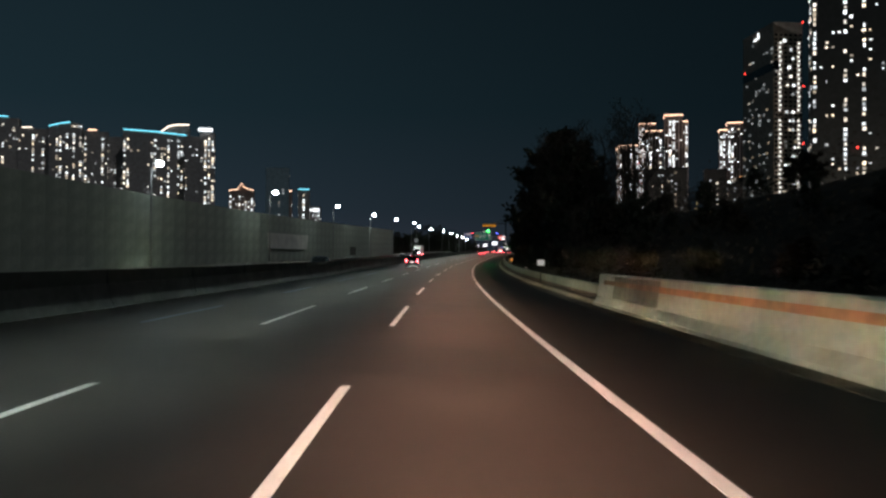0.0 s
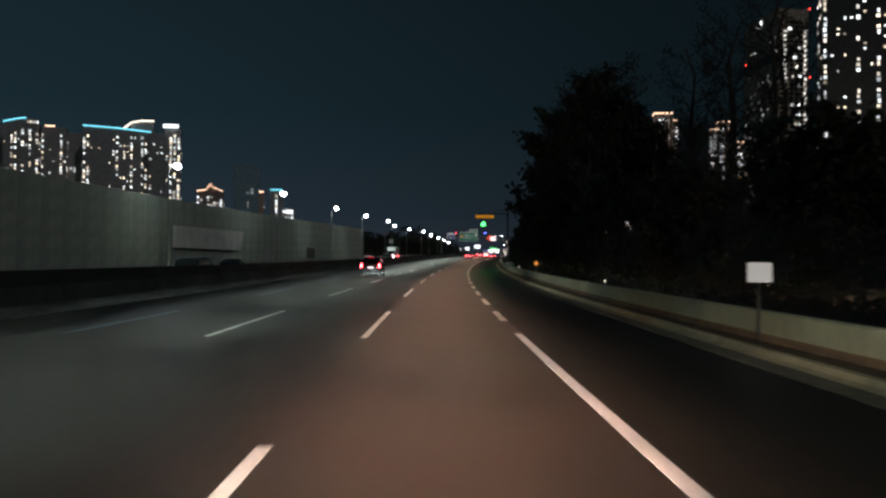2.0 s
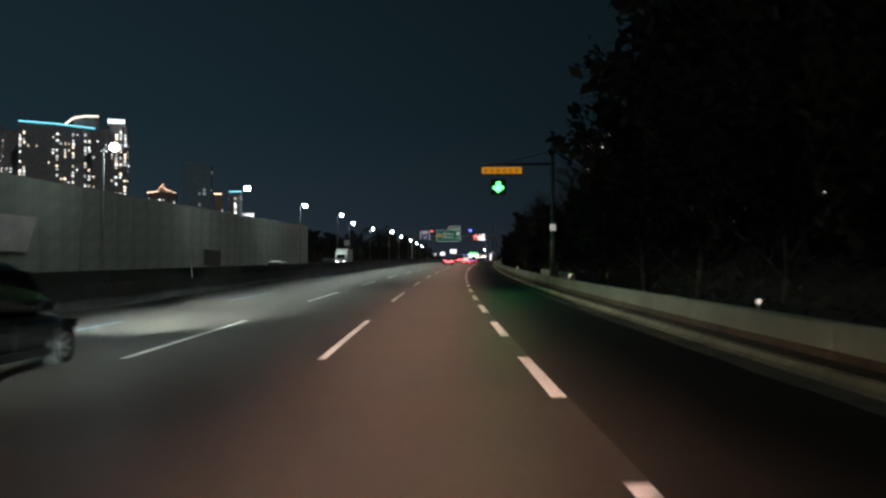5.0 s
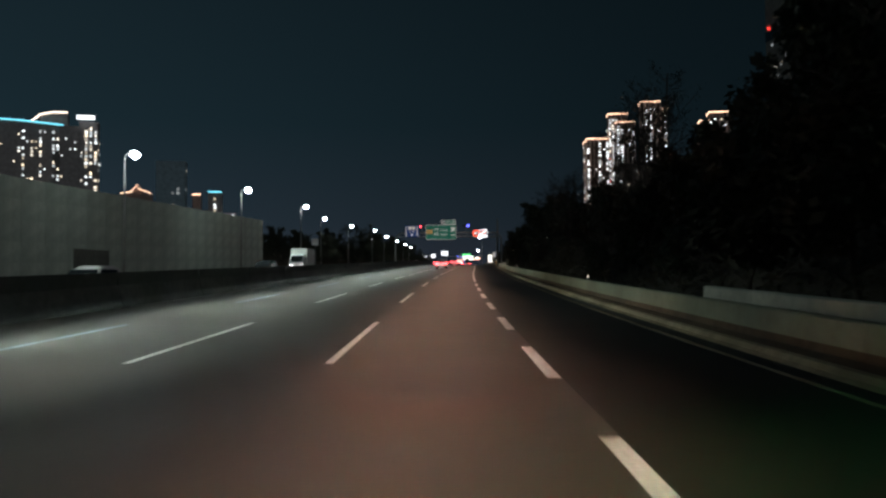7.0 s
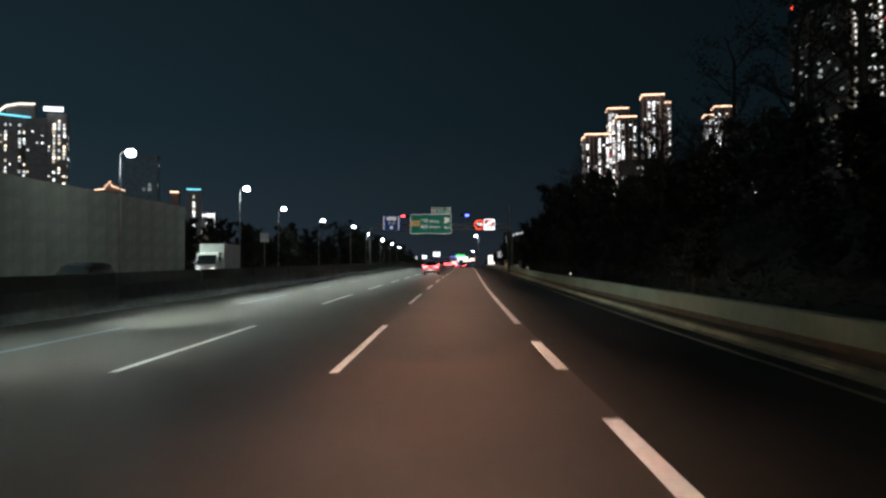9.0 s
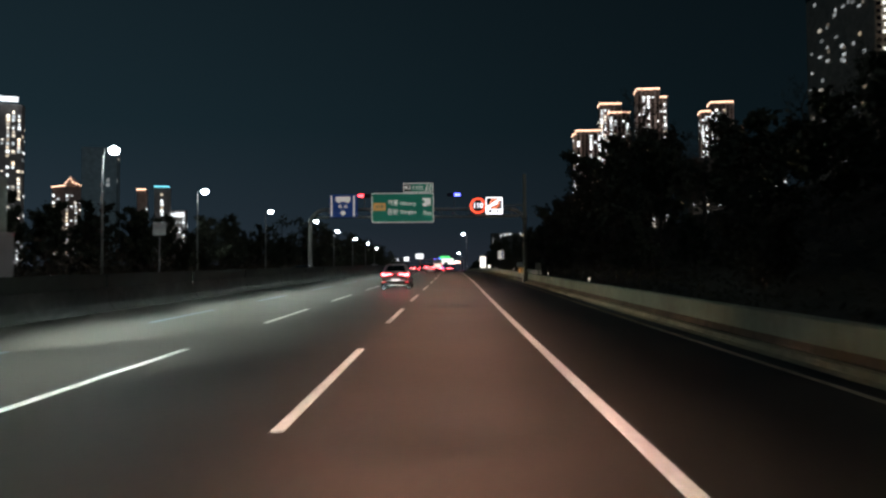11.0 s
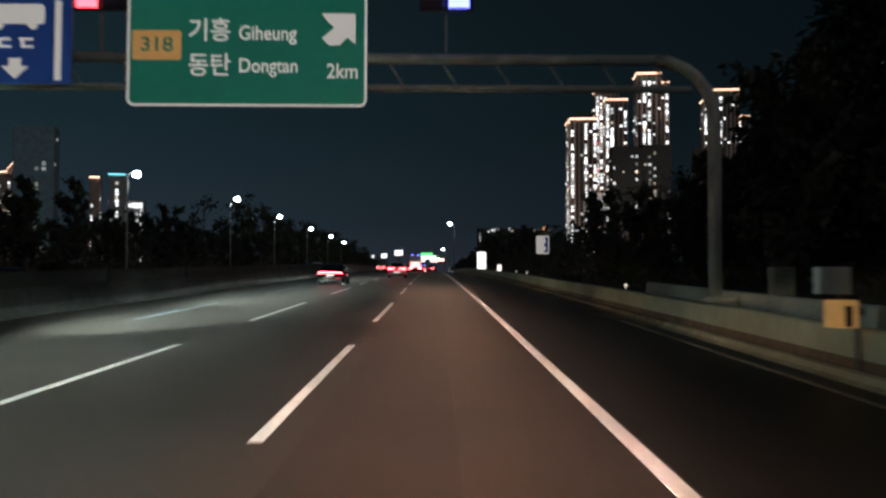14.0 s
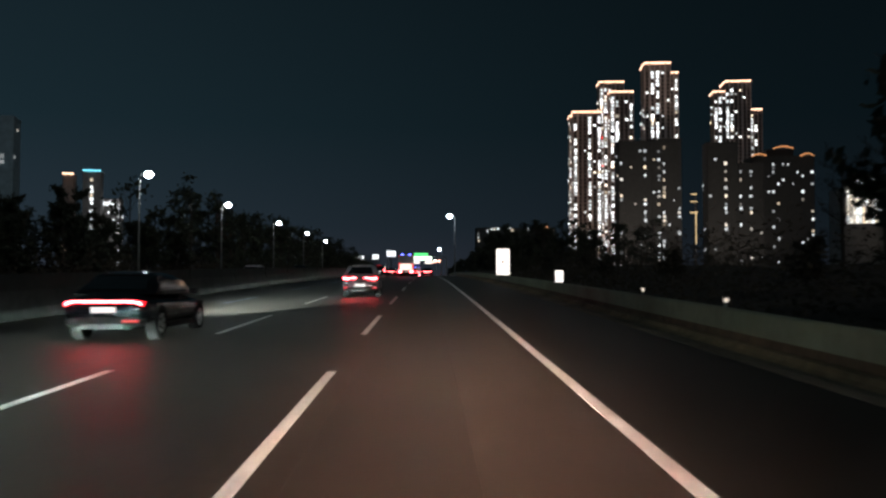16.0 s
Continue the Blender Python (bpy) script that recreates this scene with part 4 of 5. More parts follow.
def tower(name, x, y, yaw, blocks, label, facade, crown, lit=0.34, fins=True, base=-6.0, single=False, lit_mat=None, beacons=(), columns=0.4, step=3.3, glazing=True):
    """blocks: (middle, depth in, width, depth, top). Front faces -y before the turn."""
    t = thing(name, pose(x, y, 0, 0, 0, yaw), label, "apartment tower", "apartment towers")
    lit_mat = lit_mat or LIT
    many = []
    joined, dark = Mesh(), Mesh()
    for bx, by, w, d, top in blocks:
        part("block", Mesh().box((bx, by + d / 2, (top + base) / 2), (w, d, top - base), ch=0.4), facade, t)
        part("parapet", Mesh().box((bx, by + d / 2, top + 0.6), (w + 0.5, d + 0.5, 1.4), ch=0.3), facade, t)
        if crown:
            part("crown_light", Mesh().box((bx, by - 0.35, top + 0.2), (w + 0.9, 0.3, 1.5)).box((bx - w / 2 - 0.4, by + d / 2, top + 0.2), (0.3, d, 1.5)).box((bx + w / 2 + 0.4, by + d / 2, top + 0.2), (0.3, d, 1.5)), crown, t, "glowing light strip round the roof")
        n = max(2, int(w / step))
        if fins:
            for k in range(n + 1):
                wide = 1.5 if k % 3 == 1 else 0.55
                part("fin", Mesh().box((bx - w / 2 + w * k / n, by - 0.3, (top + base) / 2), (wide, 0.7, top - base)), FIN, t)
        bright = [k in columns if isinstance(columns, tuple) else rng.random() < columns for k in range(n)]
        floors = int((top - base) / 2.95)
        for k in range(n):
            cx = bx - w / 2 + w * (k + 0.5) / n
            for fl in range(3, floors - 1):
                z = base + 2.95 * (fl + 0.5)
                r = rng.random()
                if r < (min(0.74, lit * 1.7) if bright[k] else lit * 0.22):
                    size = (w / n * rng.uniform(0.32, 0.6), 0.3, rng.uniform(1.5, 2.5)) if bright[k] else (w / n * rng.uniform(0.25, 0.5), 0.3, rng.uniform(0.9, 1.5))
                    if single and len(many) < 300:
                        many.append((cx + rng.uniform(-0.2, 0.2), by - 0.12, z, size))
                    else:
                        joined.box((cx + rng.uniform(-0.2, 0.2), by - 0.12, z), size)
                elif glazing:
                    dark.box((cx, by - 0.10, z), (w / n * (0.4 if fins else 0.6), 0.25, 1.5))
        m = max(1, int(d / 4.5))
        for s in (-1, 1):
            for k in range(m):
                cy = by + d * (k + 0.5) / m
                for fl in range(3, floors - 1):
                    z = base + 2.95 * (fl + 0.5)
                    if rng.random() < lit * 0.4:
                        joined.box((bx + s * (w / 2 + 0.1), cy, z), (0.3, d / m * rng.uniform(0.25, 0.5), 1.4))
    if many:
        pm = pane_mesh(1.0, 1.0, lit_mat, "lit_window")
        for a, b, c, size in many:
            part("lit_window", pm, None, t, at=pose(a, b, c)).scale = (size[0], 1.0, size[2])
    if joined.v:
        tagged(part("lit_glazing", joined, lit_mat, t, "lit windows, cold white and a few warm"), kind="stuff")
    if dark.v:
        tagged(part("dark_glazing", dark, GLASS, t, "unlit windows"), kind="stuff")
    for a, b, c in beacons:
        part("beacon", Mesh().ball((a, b, c), 0.6, 8, 6), BEACON, t, "red aviation light")
    return t


BROWN = "tall brown apartment tower with a glowing warm roof edge"
tower("apartment_tower", 221, 971, -10, [(0, 0, 23, 20, 139), (-12.5, 3, 3, 12, 136)], BROWN, FACADE, CROWN, 0.5, lit_mat=LITHIGH, columns=(0, 3, 5), beacons=((11.5, -1, 118), (12, -1, 95)))
tower("apartment_tower", 247, 974, -10, [(-3, 8, 20, 16, 167), (4, 0, 19, 18, 157)], BROWN, FACADE, CROWN, 0.44, lit_mat=LITHIGH, columns=(0, 1, 4))
tower("apartment_tower", 257, 912, -12, [(0, 0, 19, 20, 165), (12.5, 2, 6, 14, 158)], BROWN, FACADE, CROWN, 0.44, lit_mat=LITHIGH, columns=(1, 2))
tower("apartment_tower", 243.5, 892, -8, [(-11, 0, 24, 16, 102), (12, 3, 22, 16, 104)], "lower dark apartment tower with scattered lit windows", FACADEBLACK, None, 0.26, False, lit_mat=LITDIM, glazing=False)
tower("apartment_tower", 344, 958, -14, [(0, 0, 20, 20, 165), (-14, 1, 10, 16, 157), (14.5, 3, 10, 14, 142)], BROWN, FACADE, CROWN, 0.36, lit_mat=LITHIGH, columns=(0, 1))
wide_tower = tower("apartment_tower", 352, 905, -12, [(0, 0, 46, 22, 95), (0, 6, 20, 14, 101)], "wide dark apartment tower with a thin orange-lit crown", FACADEBLACK, None, 0.13, False, lit_mat=LITDIM, glazing=False)
tower("apartment_tower", 304, 884, -12, [(-9, 0, 22, 16, 101), (11, 2, 18, 16, 86)], "lower dark apartment tower with scattered lit windows", FACADEBLACK, None, 0.2, False, lit_mat=LITDIM, glazing=False)
for cx, half, z in ((-17.5, 5.5, 97.0), (0.0, 7.5, 102.6), (17.5, 5.0, 97.0)):
    part("crown_light", Mesh().tube([Vector((cx - half, -0.8, z - 0.9)), Vector((cx - half * 0.35, -0.8, z + 0.5)), Vector((cx + half * 0.2, -0.8, z + 0.9)), Vector((cx + half, -0.8, z - 0.7))], 0.42, 6), CROWNDIM, wide_tower, "thin orange light along an arched roof edge")
corner_tower = tower("apartment_tower", 229.8, 541.5, 5, [(-1.5, 0, 20, 45, 159)], "slender beige tower with two bright stair light strips", FACADEBEIGE, None, 0.16, False,
                     beacons=((8.5, -0.5, 160.5), (-11.8, 41, 135), (8.8, -0.5, 80), (8.8, -0.5, 118)), columns=(), lit_mat=LITFAINT)
for sx in (-7.3, 5.6):
    for z0, z1 in ((102, 149), (30, 95)):
        k = z0
        while k < z1:
            part("stair_light", Mesh().box((sx + (0.25 if int(k / 2.95) % 2 else -0.25), -0.5, k), (1.25, 0.5, 1.45)), STAIR, corner_tower, "bright stair window")
            k += 2.95
for k in range(26):
    part("lit_window", Mesh().box((rng.uniform(-4.8, 3.5), -0.4, 24 + 5.9 * rng.randrange(22)), (rng.uniform(0.9, 2.2), 0.4, rng.uniform(1.2, 1.9))), LIT, corner_tower)
for k in range(60):
    z = 24 + 2.95 * rng.randrange(44)
    if abs(z - 131) > 4:
        part("lit_window", Mesh().box((-11.65, rng.choice((4, 9, 13, 19, 24, 30, 35, 41)), z), (0.4, rng.uniform(1.0, 2.4), rng.uniform(0.8, 1.4))), LITFAINT, corner_tower)
part("roof_mark", Mesh().box((-11.8, 21, 156.5), (0.5, 1.8, 4)).box((-11.8, 25, 154.8), (0.5, 4, 1.5)), ROOFWHITE, corner_tower, "small white lit mark")
part("dark_band", Mesh().box((-11.6, 22.5, 131), (0.4, 44, 5.5)).box((-9.6, -0.2, 131), (4.0, 0.4, 5.5)), GLASS, corner_tower)
tower("apartment_tower", 249.3, 488, -20, [(0, 0, 54, 24, 172), (40, 8, 26, 22, 172)], "very tall dark apartment tower with bright window columns", FACADEDARK, None, 0.44, False, single=True, lit_mat=LITCREAM, beacons=((-2, -1, 70),), columns=(0, 5, 8, 12, 14), glazing=False)
# warm-lit crane mast among the towers
mastc = thing("lit_mast", pose(279, 897, 0, 0, 0, -10), "distant slim mast lit warm yellow with two cross bars", "mast")
part("pole", Mesh().tube([(0, 0, -6), (0, 0, 66)], 0.6, 8), DARKSTEEL, mastc)
part("light_strip", Mesh().box((0.3, -0.8, 41), (0.7, 0.4, 24)), MASTGLOW, mastc, "warm yellow light strip")
for zz, ww in ((52, 5.5), (60, 4.5), (65.5, 4.0)):
    part("cross_bar", Mesh().box((-1.0, -0.8, zz), (ww, 0.4, 0.9)), MASTGLOW, mastc, "warm yellow light bar")
# lit shop building
shop = thing("shop_building", pose(209, 602, 0, 0, 0, -18), "low commercial building with a brightly lit glass front and roof sign", "building")
part("block", Mesh().box((9, 10, 10.5), (30, 20, 55), ch=0.3), FACADEGREY, shop)
SHOPLIGHT = window_light("shop_light", 0.8, 2.1, 0.6)
for r in range(4):
    for c in range(22):
        part("lit_pane", Mesh().box((-4.6 + 1.05 * c, -0.15, 25.8 + 3.1 * r), (0.74, 0.3, 2.95)), SHOPLIGHT, shop)
for r in range(5):
    part("floor_edge", Mesh().box((6, -0.25, 24.25 + 3.1 * r), (24, 0.5, 0.3)), FACADEGREY, shop)
bars(shop, -4.4, 39.6, 13, 2.4, 7, ROOFWHITE, -0.4)
# crowd of low lights along the far right bank
lowb = thing("low_building", pose(146, 900, 0, 0, 0, -6), "distant low building with a row of small white lights", "building")
part("block", Mesh().box((0, 8, 18), (56, 16, 44), ch=0.3), FACADEDARK, lowb)
for k, (dx, dz, w) in enumerate(((-26.5, 33, 0.9), (-26.6, 35.5, 1.0), (-26.3, 30.5, 0.8), (-20, 37.5, 0.8), (-17, 38.6, 1.6), (-15, 38.9, 1.2), (-12.5, 39.2, 1.4), (-4, 39.6, 1.0), (-2.4, 38.2, 1.5), (6, 39.0, 0.7), (9, 39.2, 0.6), (14.5, 38.8, 0.8))):
    part("roof_lamp", Mesh().box((dx, -0.4, dz), (w, 0.5, 1.6)), LITDIM, lowb)
part("warm_lamp", Mesh().box((22, -0.5, 40.2), (2.0, 0.5, 2.0), ch=0.3), WARMLAMP, lowb, "glowing orange lamp")

# left: slab blocks with cyan roof lights
SLAB = "grey slab apartment block with a cyan roof light"
tower("apartment_tower", -258, 866, 12, [(0, 0, 28, 16, 129), (9, -1, 15, 12, 133)], "grey apartment tower with a white lit roof sign", FACADEGREY, None, 0.36, False, lit_mat=LITCREAM, glazing=False)
sign_t = thing("roof_sign", pose(-249.5, 861.5, 137, 0, 0, 12), "white glowing roof sign", "sign")
part("face", Mesh().box((0, 0, 0), (14.5, 0.6, 3.8)), ROOFWHITE, sign_t)
part("stand", Mesh().box((-5, 0.8, -1.6), (0.4, 1.2, 4)).box((5, 0.8, -1.6), (0.4, 1.2, 4)), DARKSTEEL, sign_t)
def roof_light(t, pts, mat, label, r=0.7):
    part("roof_light", Mesh().tube([Vector(p) for p in pts], r, 6), mat, t, label)


STRIP, WARMSTRIP = "thin cyan light strip along the roof", "thin warm white light strip along the roof"
t = tower("apartment_tower", -304, 880, 14, [(-4.5, 0, 65, 16, 134), (19, 6, 22, 12, 144)], SLAB, FACADEGREY, None, 0.30, False, lit_mat=LITCREAM, glazing=False)
roof_light(t, [(-36.6, -0.6, 138.6), (-4, -0.6, 137.4), (27.7, -0.6, 134.8)], CYAN, STRIP)
roof_light(t, [(1.0, 5.2, 138.2), (8.5, 5.2, 144.6), (18, 5.2, 146.8), (30, 5.2, 147.2)], CROWNWHITE, WARMSTRIP, 0.9)
part("roof_screen", Mesh().extrude([(-36.8, 134.5), (27.9, 134.5), (27.9, 134.8), (-36.8, 138.6)], -0.3, 0.2), FACADEGREY, t)
tower("apartment_tower", -366, 902, 16, [(0, 0, 36, 16, 134)], "dim grey apartment tower", FACADEGREY, None, 0.14, False, lit_mat=LITDIM, glazing=False)
t = tower("apartment_tower", -404, 880, 18, [(-1, 0, 33, 16, 141), (29, 3, 24, 14, 138)], SLAB, FACADEGREY, None, 0.30, False, lit_mat=LITCREAM, glazing=False)
roof_light(t, [(-17.4, -0.6, 142.2), (-6, -0.6, 145.6), (3.6, -0.6, 147.4)], CYAN, STRIP)
part("roof_screen", Mesh().extrude([(-17.4, 141), (15.2, 141), (15.2, 146), (3.6, 147.2), (-17.4, 142)], -0.3, 0.2), FACADEGREY, t)
roof_light(t, [(20.7, 2.4, 140.6), (29.8, 2.4, 140.8)], CROWN, WARMSTRIP)
for k in range(5):
    part("lit_window", Mesh().box((5.5 + 2.2 * k, -0.5, 143.2), (1.2, 0.4, 2.0)), LITCREAM, t)
t = tower("apartment_tower", -456, 888, 18, [(11, 0, 30, 16, 141)], "grey slab apartment block with a warm white roof light", FACADEGREY, None, 0.30, False, lit_mat=LITCREAM, glazing=False)
roof_light(t, [(0.3, -0.6, 142.8), (10.3, -0.6, 143.2)], CROWNWHITE, WARMSTRIP)
t = tower("apartment_tower", -479.7, 889.6, 20, [(0, 0, 36, 16, 152)], SLAB, FACADEGREY, None, 0.30, False, lit_mat=LITCREAM, glazing=False)
roof_light(t, [(-18, -0.6, 154.4), (7, -0.6, 155.0)], CYAN, STRIP)
t = tower("apartment_tower", -226, 930, 8, [(-2, 0, 27, 14, 77.5), (0, 2, 10, 10, 81.5)], "low apartment block with a warm-lit gabled crown", FACADE, None, 0.5, False, lit_mat=LITCREAM, glazing=False)
part("gable", Mesh().extrude([(-5, 82), (5, 82), (-0.6, 88)], 2.0, 12.0), FACADE, t)
roof_light(t, [(-15.6, -0.6, 79.0), (-5, -0.6, 80.6)], CROWN, WARMSTRIP, 0.5)
roof_light(t, [(-5.5, -0.2, 82.0), (-0.8, -0.2, 87.6), (0.4, -0.2, 83.2), (11.6, -0.2, 79.2)], CROWN, WARMSTRIP, 0.36)
t = tower("apartment_tower", -165.0, 976, 6, [(0, 0, 13, 12, 83)], "slim apartment tower with a cyan-lit roof", FACADEGREY, None, 0.5, False, lit_mat=LITCREAM, glazing=False)
roof_light(t, [(-6.6, -0.6, 85.2), (6.6, -0.6, 85.2)], CYAN, STRIP)
low_white = tower("apartment_tower", -156, 990, 4, [(0, 0, 17, 12, 64)], "low apartment block with a white-lit top floor", FACADEGREY, None, 0.4, False, glazing=False)
for k in range(6):
    part("lit_window", Mesh().box((-6.6 + 2.6 * k, -0.5, 61.2 + 0.3 * (k % 2)), (2.1, 0.4, 4.2 if k > 2 else 2.6)), ROOFWHITE, low_white)
t = tower("apartment_tower", -185, 985, 6, [(0, 0, 8, 12, 82)], "slim apartment tower with a warm-lit roof", FACADE, None, 0.30, False, lit_mat=LITCREAM, glazing=False)
roof_light(t, [(-4, -0.6, 83.6), (4, -0.6, 83.6)], CROWN, WARMSTRIP)
tower("apartment_tower", -155, 769, 8, [(0, 0, 21, 16, 86)], "dim grey apartment tower", FACADEHAZE, None, 0.10, False, lit_mat=LITFAINT, glazing=False)

# ---- trees ----
def make_tree(seed, height, spread, leaves, leaf_mat, bare):
    r = random.Random(seed)
    t = thing("tree", pose(0, 0, -500), "dark roadside tree" + (" with bare twigs" if bare else " with dense small leaves"), "tree", "trees along the motorway")
    wood, crown = Mesh(), Mesh()
    lean = Vector((r.uniform(-0.06, 0.06), r.uniform(-0.06, 0.06), 1)).normalized()
    pts = [Vector((0, 0, -0.4)) + lean * height * k / 6 + Vector((r.uniform(-.12, .12), r.uniform(-.12, .12), 0)) * k for k in range(7)]
    rad = [height * 0.018 * (1 - k / 7.2) + 0.02 for k in range(7)]
    wood.tube(pts, rad, 7)
    tips = []
    low_at = 0.12 if not bare else 0.3

    def limb(p, d, length, rr, level):
        steps = 3
        q, line = p.copy(), [p.copy()]
        for _ in range(steps):
            d = (d + Vector((r.uniform(-.25, .25), r.uniform(-.25, .25), r.uniform(-.05, .22)))).normalized()
            q = q + d * length / steps
            line.append(q.copy())
        wood.tube(line, [rr, rr * 0.75, rr * 0.5, rr * 0.25], 4 if level else 5, caps=False)
        if level < 2:
            for k in range(5 if level == 0 else 4):
                s = line[1 + k % 3]
                out = (d + Vector((r.uniform(-1, 1), r.uniform(-1, 1), r.uniform(-.3, .6)))).normalized()
                limb(s, out, length * r.uniform(0.42, 0.62), rr * 0.45, level + 1)
        else:
            tips.append(line)
    for k in range(13):
        f = low_at + (0.95 - low_at) * k / 12
        i = min(5, int(f * 6))
        s = pts[i].lerp(pts[i + 1], f * 6 - i)
        a = k * 2.4 + r.uniform(-.4, .4)
        reach = spread * (1.05 - 0.65 * f) * r.uniform(0.8, 1.2)
        limb(s, Vector((math.cos(a), math.sin(a), 0.55)).normalized(), reach, rad[i] * 0.45, 0)
    for k in range(leaves):
        line = tips[r.randrange(len(tips))]
        c = line[r.randrange(1, 4)] + Vector((r.gauss(0, .28), r.gauss(0, .28), r.gauss(0, .24)))
        a = Vector((r.uniform(-1, 1), r.uniform(-1, 1), r.uniform(-1, 1))).normalized()
        b = a.orthogonal().normalized()
        s = r.uniform(0.16, 0.42) if not bare else r.uniform(0.06, 0.14)
        crown.add([c - a * s, c - b * s * 0.55, c + a * s, c + b * s * 0.55], [(0, 1, 2, 3)])
    part("trunk", wood, BARK, t)
    part("crown", crown, leaf_mat, t, "small dark leaves" if not bare else "few dry leaves")
    return t


KINDS = [make_tree(11, 15.0, 5.0, 5200, LEAF, False), make_tree(12, 12.5, 4.6, 4600, LEAF, False), make_tree(13, 13.5, 4.4, 900, DRYLEAF, True),
         make_tree(14, 9.0, 3.6, 2600, LEAF, False), make_tree(15, 7.0, 3.0, 2200, DRYLEAF, False)]
tr = random.Random(21)


def plant(kind, u, y, scale=1.0):
    t = copy_thing(KINDS[kind], stand(u, y, ground_z(u, y), tr.uniform(0, 360)))
    t.scale = (scale, scale, scale * tr.uniform(0.92, 1.1))
    return t


TALL = (15.0, 12.5, 13.5, 9.0, 7.0)
PROFILE = [(-40, 4.4), (36, 4.8), (62, 6.0), (82, 7.0), (104, 6.6), (114, 6.2), (120, 9.0), (127, 17.0), (132, 20.0), (150, 20.0), (160, 16.5), (174, 15.0), (182, 8.4), (194, 7.2), (229, 7.6), (255, 7.8), (285, 9.5), (300, 10.5), (311, 12.0), (317, 9.0), (324, 5.5), (340, 4.2), (450, 5.0), (700, 9.0)]


def wood_top(y):
    """Height of the tree tops over the asphalt beside the shoulder."""
    return float(np.interp(y, [p[0] for p in PROFILE], [p[1] for p in PROFILE]))


y = -30.0
while y < 455:
    for row in range(3 if y < 345 else 1):
        u = (8.8, 12.0, 17.5)[row] + tr.uniform(-0.9, 1.3) + (3.0 if y >= 345 else 0)
        yt = y + tr.uniform(-2.0, 2.0)
        top = wood_top(yt - max(0.0, u - 12) * 2.6 if yt < 340 else yt) * (0.42, 1.0, 1.2)[row] * tr.uniform(0.86, 1.08)
        need = max(1.8, top - ground_z(u, yt))
        kind = tr.choice((0, 0, 1, 2)) if need > 9 else tr.choice((1, 3)) if need > 6 else tr.choice((3, 4))
        if 262 < yt < 312 and need > 6 and tr.random() < 0.6:
            kind = 2
        plant(kind, u, yt, need / TALL[kind])
    y += 6.5 if y < 345 else 13.0
for u, y, size in ((18.5, 94, 0.95), (21.0, 99, 1.0), (19.0, 103, 1.0), (16.5, 106, 0.95), (20.5, 108, 1.1), (17.0, 227, 0.95), (19.5, 232, 1.05), (18.0, 237, 1.05), (20.5, 241, 1.1), (16.5, 244, 0.9), (13.4, 212, 0.85), (14.0, 221, 0.8)):
    plant(2, u, y, size)
for u, y, top in ((15.0, 127, 17.0), (16.2, 133, 18.5), (17.2, 122, 13.5), (20.5, 120, 9.6), (23.0, 122, 9.4), (25.5, 125, 9.2), (22.0, 114, 8.2)):
    plant(1, u, y, (top - ground_z(u, y)) / TALL[1])
for u, y, top in ((15.5, 113, 12.5), (18.0, 112, 13.0), (20.5, 119, 14.0), (22.0, 125, 14.5), (19.0, 116, 13.5), (19.8, 123, 14.5), (21.0, 114, 13.0), (23.5, 121, 14.5), (17.0, 110, 12.0), (24.0, 128, 15.0)):
    plant(2, u, y, (top - ground_z(u, y)) / TALL[2])
for k in range(20):
    plant(2, tr.uniform(11.5, 15.0), tr.uniform(125, 141), tr.uniform(1.0, 1.35))
for u, y, top in ((9.2, 74, 6.4), (9.6, 79, 6.8), (10.4, 82, 7.2), (9.0, 299, 6.5), (9.6, 305, 7.2), (8.9, 311, 7.0), (9.8, 316, 6.0)):
    kind = 2 if y < 90 else tr.choice((1, 2, 3))
    plant(kind, u, y, (top - ground_z(u, y)) / TALL[kind])
for u, y, top in ((20.5, 272, 13.0), (22.5, 276, 13.5), (19.5, 279, 12.5), (23.5, 282, 13.5), (21.0, 268, 12.0)):
    plant(2, u, y, (top - ground_z(u, y)) / TALL[2])
for k in range(9):
    u, y = 10.8 + 0.75 * k, 240 + 4.1 * (k % 4)
    plant(2, u, y, (10.4 + 0.5 * (k % 4) - ground_z(u, y)) / TALL[2])
for k in range(16):
    u, y = 15.5 + 0.8 * k, 346 + 5.3 * (k % 5)
    plant(2, u, y, (6.6 + 0.14 * k + 0.3 * (k % 3) - ground_z(u, y)) / TALL[2])
for k in range(13):
    u, y = 9.6 + 1.7 * (k % 4) + 0.05 * k, 321 + 2.1 * k
    kind = 3 if k % 3 == 0 else 2
    plant(kind, u, y, (5.7 + 0.35 * (k % 4) - ground_z(u, y)) / TALL[kind])
for u, y, size in ((12, 293, 0.7), (13, 297, 0.75), (15, 300, 0.8), (14, 306, 0.85), (17, 310, 0.9)):
    plant(2, u, y, size)
for u, y, top in ((24, 113, 11.8), (26.5, 117, 12.4), (29, 111, 11.2), (31, 120, 12.6), (28, 124, 12.8), (33, 115, 11.6), (24.5, 121, 12.6), (30, 126, 12.9), (34, 123, 12.2), (26, 108, 10.8)):
    plant(2, u, y, (top - ground_z(u, y)) / TALL[2])


# Woods too far off to tell the trees apart.
far_leaves, far_stems = Mesh(), Mesh()


